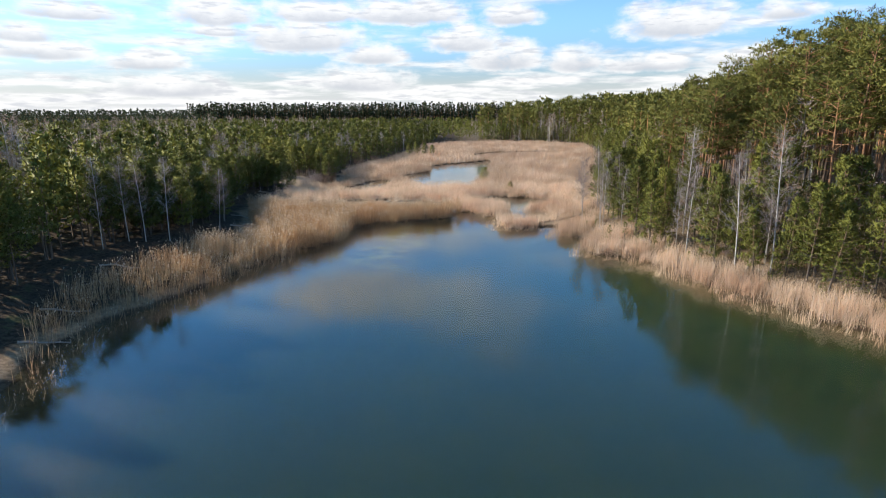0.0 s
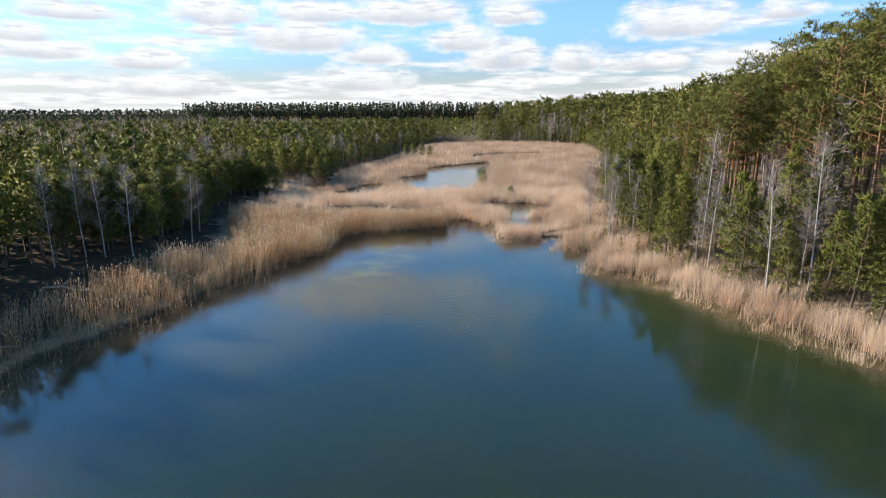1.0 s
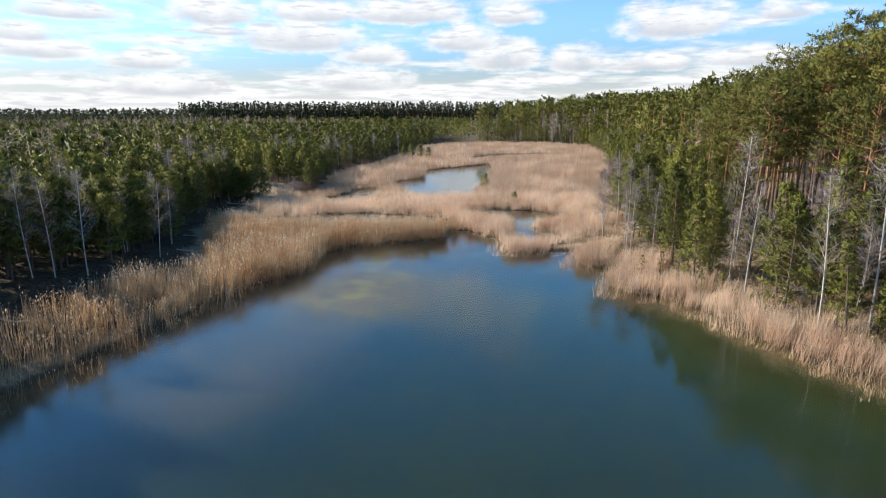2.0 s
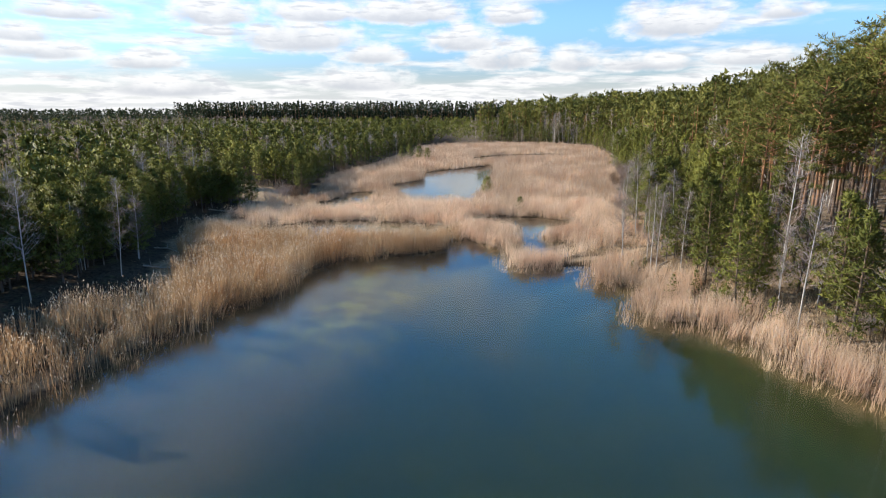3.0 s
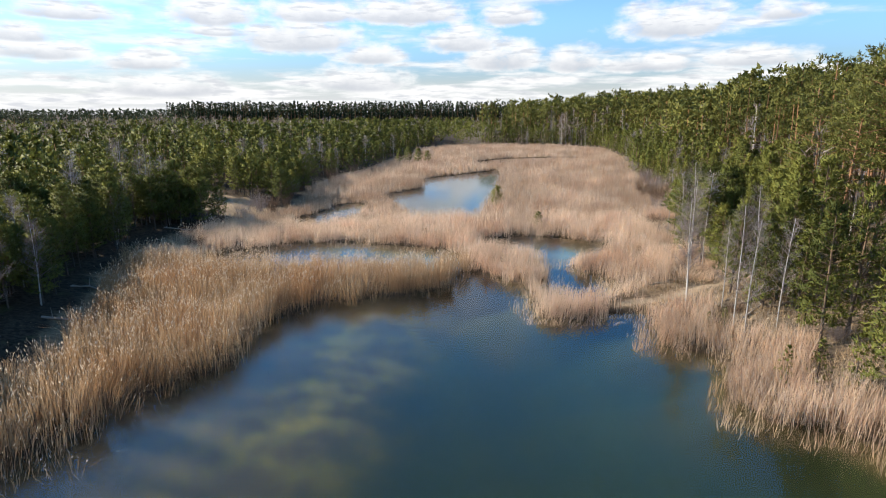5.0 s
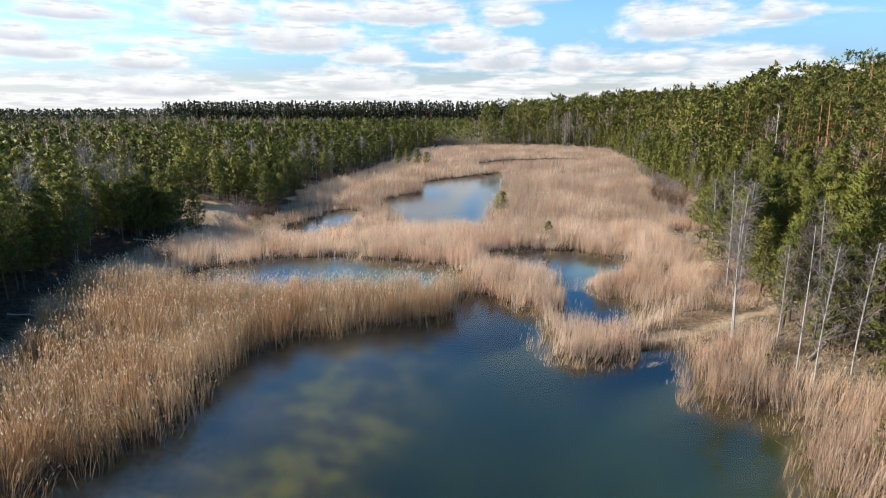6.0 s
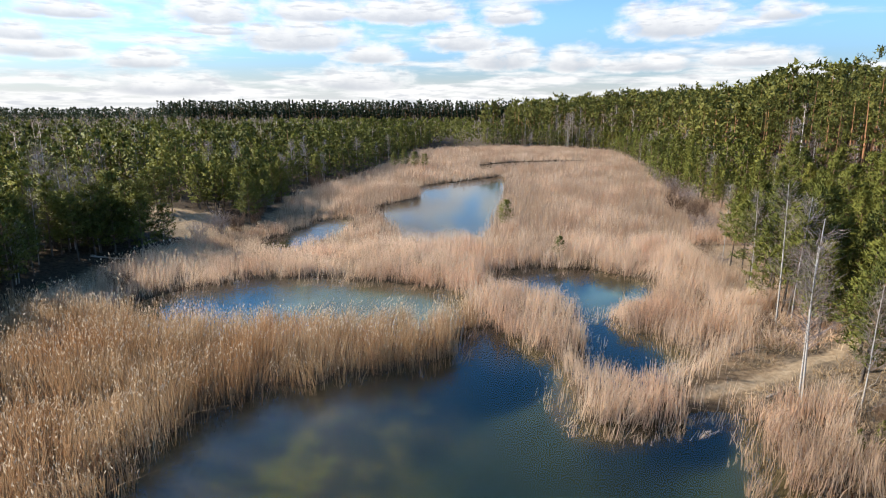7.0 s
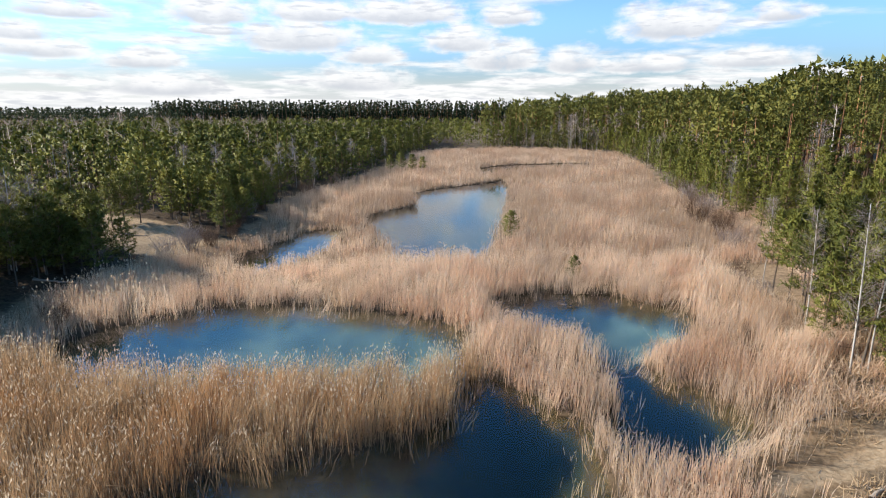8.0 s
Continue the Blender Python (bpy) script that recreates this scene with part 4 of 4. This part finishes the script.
# ---------------------------------------------------------------- single trees that stand out
rng = np.random.default_rng(77)
for bx, by, size in ((24.4, 47.5, 1.05), (27.1, 46.8, 1.2), (25.0, 59.8, 1.1), (23.0, 54.0, 0.9), (18.2, 65.7, 0.75), (20.6, 66.6, 0.7), (21.8, 71.4, 0.8)):
    stand(BIRCH[:3], rng, bx, by, size, 0.012, "leafless birch with a slightly leaning white trunk on the bank")
stand(BIRCH[3:], rng, 17.4, 72.3, 0.9, 0.0, "leafless birch with twin white trunks beside the trail")
for bx, by, size in ((-27.6, 57.4, 0.85), (-25.3, 64.6, 0.7), (-29.4, 56.2, 0.8), (-31.5, 52.5, 0.85)):
    stand(BIRCH[:3], rng, bx, by, size, 0.03, "leafless pale birch at the edge of the dark pines")
for bx, by, size, words in ((8.2, 117.5, 0.40, "small bushy pine standing alone in the reeds"), (11.6, 101.0, 0.26, "tiny pine seedling among the marsh reeds"),
                            (-30.7, 102.9, 0.34, "small slender pine on the sandy spot"), (-6.0, 191, 0.5, "low green pine at the marsh edge"),
                            (-8.5, 193, 0.55, "low green pine at the marsh edge"), (-11.0, 190, 0.5, "low green pine at the marsh edge"), (-3.6, 193, 0.42, "low green pine at the marsh edge")):
    stand(BUSHY, rng, bx, by, size, 0.02, words)
for px, py, size in ((20.8, 73.0, 0.85), (21.7, 73.9, 0.9), (24.0, 72.0, 0.95), (23.0, 76.2, 0.8), (26.5, 75.0, 1.0), (24.5, 82.0, 0.85), (22.8, 86.0, 0.75), (27.0, 79.0, 1.0)):
    stand(YOUNG, rng, px, py, size, 0.03)
for px, py, size in ((24.2, 90.2, 0.85), (25.0, 88.4, 0.95), (26.2, 90.8, 1.0), (25.9, 94.6, 0.85), (26.4, 97.6, 0.8), (27.6, 93.2, 1.0), (23.0, 83.0, 0.9), (24.0, 85.2, 0.95),
                     (25.6, 84.4, 1.05), (28.2, 96.6, 0.95), (27.4, 87.4, 1.05)):
    stand(POLE, rng, px, py, size, 0.02)
for bx, by, size in ((26.0, 98.4, 0.75), (23.4, 88.6, 0.8), (21.9, 82.3, 0.95), (23.1, 82.6, 0.85), (19.1, 70.6, 0.6), (18.3, 67.3, 0.8)):
    stand(BIRCH[:3], rng, bx, by, size, 0.02, "leafless birch with a slender white trunk on the grassy bank")

for px, py, size in ((-33.4, 98.4, 0.68), (-32.2, 99.4, 0.6), (-32.9, 103.3, 0.72), (-34.2, 102.2, 0.75), (-35.6, 100.4, 0.7), (-36.8, 104.0, 0.75), (-35.2, 116.6, 0.62),
                     (-34.4, 117.6, 0.7), (-33.0, 118.4, 0.66), (-30.8, 121.4, 0.7), (-29.2, 122.4, 0.75), (-27.6, 124.6, 0.7), (-26.4, 128.0, 0.75)):
    stand(BUSHY, rng, px, py, size, 0.02)

# bare bushes along the edges of the marsh
for bx, by, size in ((-25.5, 108.0, 1.0), (-24.2, 110.0, 1.25), (-23.0, 112.5, 1.0), (-22.2, 116.5, 0.9), (-23.2, 121, 1.1), (-24.0, 127, 1.2), (-24.6, 134, 1.3),
                     (-25.0, 142, 1.2), (-22.0, 152, 1.2), (-19.0, 162, 1.1), (-23, 86, 0.8), (-24.5, 90, 0.9), (-22, 78, 0.8), (-21.6, 70, 0.9),
                     (32, 118, 1.3), (34, 122, 1.5), (33, 127, 1.4), (36, 131, 1.6), (37.5, 137, 1.5), (39, 144, 1.5), (41, 151, 1.4), (43, 160, 1.5), (30, 112, 1.1),
                     (24.5, 96, 0.8), (19.6, 88, 0.5), (21.0, 82.0, 0.45), (25, 100, 0.9), (19.5, 69.5, 0.5), (22.5, 64, 0.6), (26, 52, 0.6), (23.8, 60, 0.6)):
    stand(SCRUB, rng, bx, by, size * 0.9, 0.04)


# ---------------------------------------------------------------- dry grass, fallen wood, stakes
def grass_field(seed, x0, x1, y0, y1, density, keep, tall):
    g = np.random.default_rng(seed)
    n = int((x1 - x0) * (y1 - y0) * density)
    x, y = g.uniform(x0, x1, n), g.uniform(y0, y1, n)
    z, dw, dm, land = survey(x, y)
    ok = g.uniform(0, 1, n) < keep(x, y, dw, land)
    c = np.stack([x, y, z - 0.03], 1)[ok]
    size = (1 + 0.4 * wobble(c[:, 0], c[:, 1], 3, 61))[:, None] * np.array([0.0, 0.0, 1.0])
    return spikes(g, c, size, 3, tall, 0.045, 0.7)


def bank_keep(x, y, dw, land):
    return ((land > 0.6) & (land < 15)) * np.clip(0.75 + 0.6 * wobble(x, y, 5, 62), 0.1, 1) * clear(x, y)


def fringe_keep(x, y, dw, land):
    return ((land > -1.0) & (land < 7)) * np.clip(0.7 + 0.6 * wobble(x, y, 4, 63), 0.1, 1) * clear(x, y)


v, f = grass_field(1, 10, 46, 20, 110, 28, bank_keep, 0.5)
tagged(new("dry_grass", mesh_of("dry_grass", v, f, [HEATH])), "short dry grass on the bank under the pines", "grass", kind="stuff")
v, f = grass_field(2, 19, 50, 78, 150, 26, fringe_keep, 1.0)
tagged(new("sedge", mesh_of("sedge", v, f, [SEDGE])), "pale dry sedge between the marsh and the pines", "sedge", kind="stuff")


def fallen_log(seed, x, y, length, thick, turn, label):
    g = np.random.default_rng(seed)
    s = np.linspace(0, 1, 6)
    px, py = x + (s - 0.5) * length * math.cos(turn), y + (s - 0.5) * length * math.sin(turn)
    pz = np.maximum(survey(px, py)[0], -0.05) + thick * 0.8
    pts = np.stack([px, py, pz], 1) + g.normal(0, 0.03 * length / 3, (6, 3)) * [1, 1, 0.3]
    pieces = [tube(pts, np.interp(s, (0, 1), (thick, thick * 0.45)), 7)]
    for k in range(5):
        r = pts[1 + k % 5]
        w = np.array([g.normal(), g.normal(), abs(g.normal()) * 0.7 + 0.2])
        q = np.linspace(0, 1, 3)[:, None]
        pieces.append(tube(r + w * q * 0.22 * length ** 0.7, [thick * 0.3, thick * 0.2, 0.005], 4))
    v, f = join(pieces)
    tagged(new("fallen_log", smooth(mesh_of("fallen_log", v, f, [DEAD_WOOD]))), label, "log", "fallen logs")


for k, (lx, ly, ln, th, tu) in enumerate(((16.9, 73.0, 2.2, 0.09, 0.5), (19.8, 72.0, 3.0, 0.10, 0.35), (21.0, 70.6, 3.4, 0.09, 0.2), (20.5, 69.0, 2.6, 0.08, 0.6), (23.0, 69.5, 4.0, 0.10, 0.4),
                                           (18.8, 61.5, 2.4, 0.07, 1.3), (26.5, 49.0, 3.2, 0.11, 0.9), (29.5, 43.5, 2.5, 0.10, 0.5), (20.0, 85.0, 2.6, 0.08, 0.3), (18.0, 78.5, 2.8, 0.07, 0.5))):
    fallen_log(900 + k, lx, ly, ln, th, tu, "fallen grey branch lying on the dry bank")
for k, (lx, ly, ln, th, tu) in enumerate(((-24.5, 33.5, 2.6, 0.08, 0.6), (-26.0, 38.0, 3.0, 0.09, 0.2), (-27.0, 47.0, 3.2, 0.09, 0.1), (-24.0, 69.0, 3.4, 0.09, 0.15), (-26.5, 76.0, 3.0, 0.08, 0.3),
                                           (-29.5, 98.0, 3.4, 0.09, 0.1), (-31.0, 113.2, 2.6, 0.08, 0.1))):
    fallen_log(930 + k, lx, ly, ln, th, tu, "fallen grey branch on the shaded forest floor")


def stake(x, y, tall, lean, g):
    zz = min(height(x, y), 0) - 0.2
    s = np.linspace(0, 1, 4)[:, None]
    pts = np.array([x, y, zz]) + s * np.array([lean[0], lean[1], tall - zz])
    v, f = tube(pts, [0.05, 0.048, 0.042, 0.03], 7)
    tagged(new("stake", smooth(mesh_of("stake", v, f, [DEAD_WOOD]))), "old weathered wooden stake standing in the water", "stake", "old stakes")


g = np.random.default_rng(5)
for k in range(9):
    stake(1.55 + g.normal(0, 0.28), 81.6 + 0.35 * k + g.normal(0, 0.1), g.uniform(0.5, 1.1), g.normal(0, 0.08, 2), g)


# low young growth under the trees of the bank
rng = np.random.default_rng(21)
ux, uy, uz, udw, udm, uland = scatter(rng, 12, 48, 26, 110, 2.2)
low = (uland > 2.6) & (uland < 16) & (line_gap(TRAIL, ux, uy) > 1.5) & (rng.uniform(0, 1, len(ux)) < 0.42) & (np.hypot(ux - 18, uy - 73) > 4)
wood("undergrowth", "knee-high to head-high young pines under the trees", rng, np.stack([ux, uy, uz], 1)[low], LOW_PINE, [YOUNG_BARK, NEEDLES_YOUNG], rng.uniform(0.14, 0.42, low.sum()))

# broken stubble in the shallows
def stubble_keep(x, y, dw, dm):
    return ((dw < -0.3) & (dw > -3.6)) * np.clip(0.12 + 0.3 * wobble(x, y, 4, 71), 0, 0.4)


v, f, pv, pf = reed_field(31, -26, -6, 34, 76, 9, stubble_keep, 0.55, 0.02, 0.0)
tagged(new("reed_stubble", mesh_of("reed_stubble", v, f, [TWIG_BROWN])), "broken brown reed stubble in the shallow water", "reeds", kind="stuff")
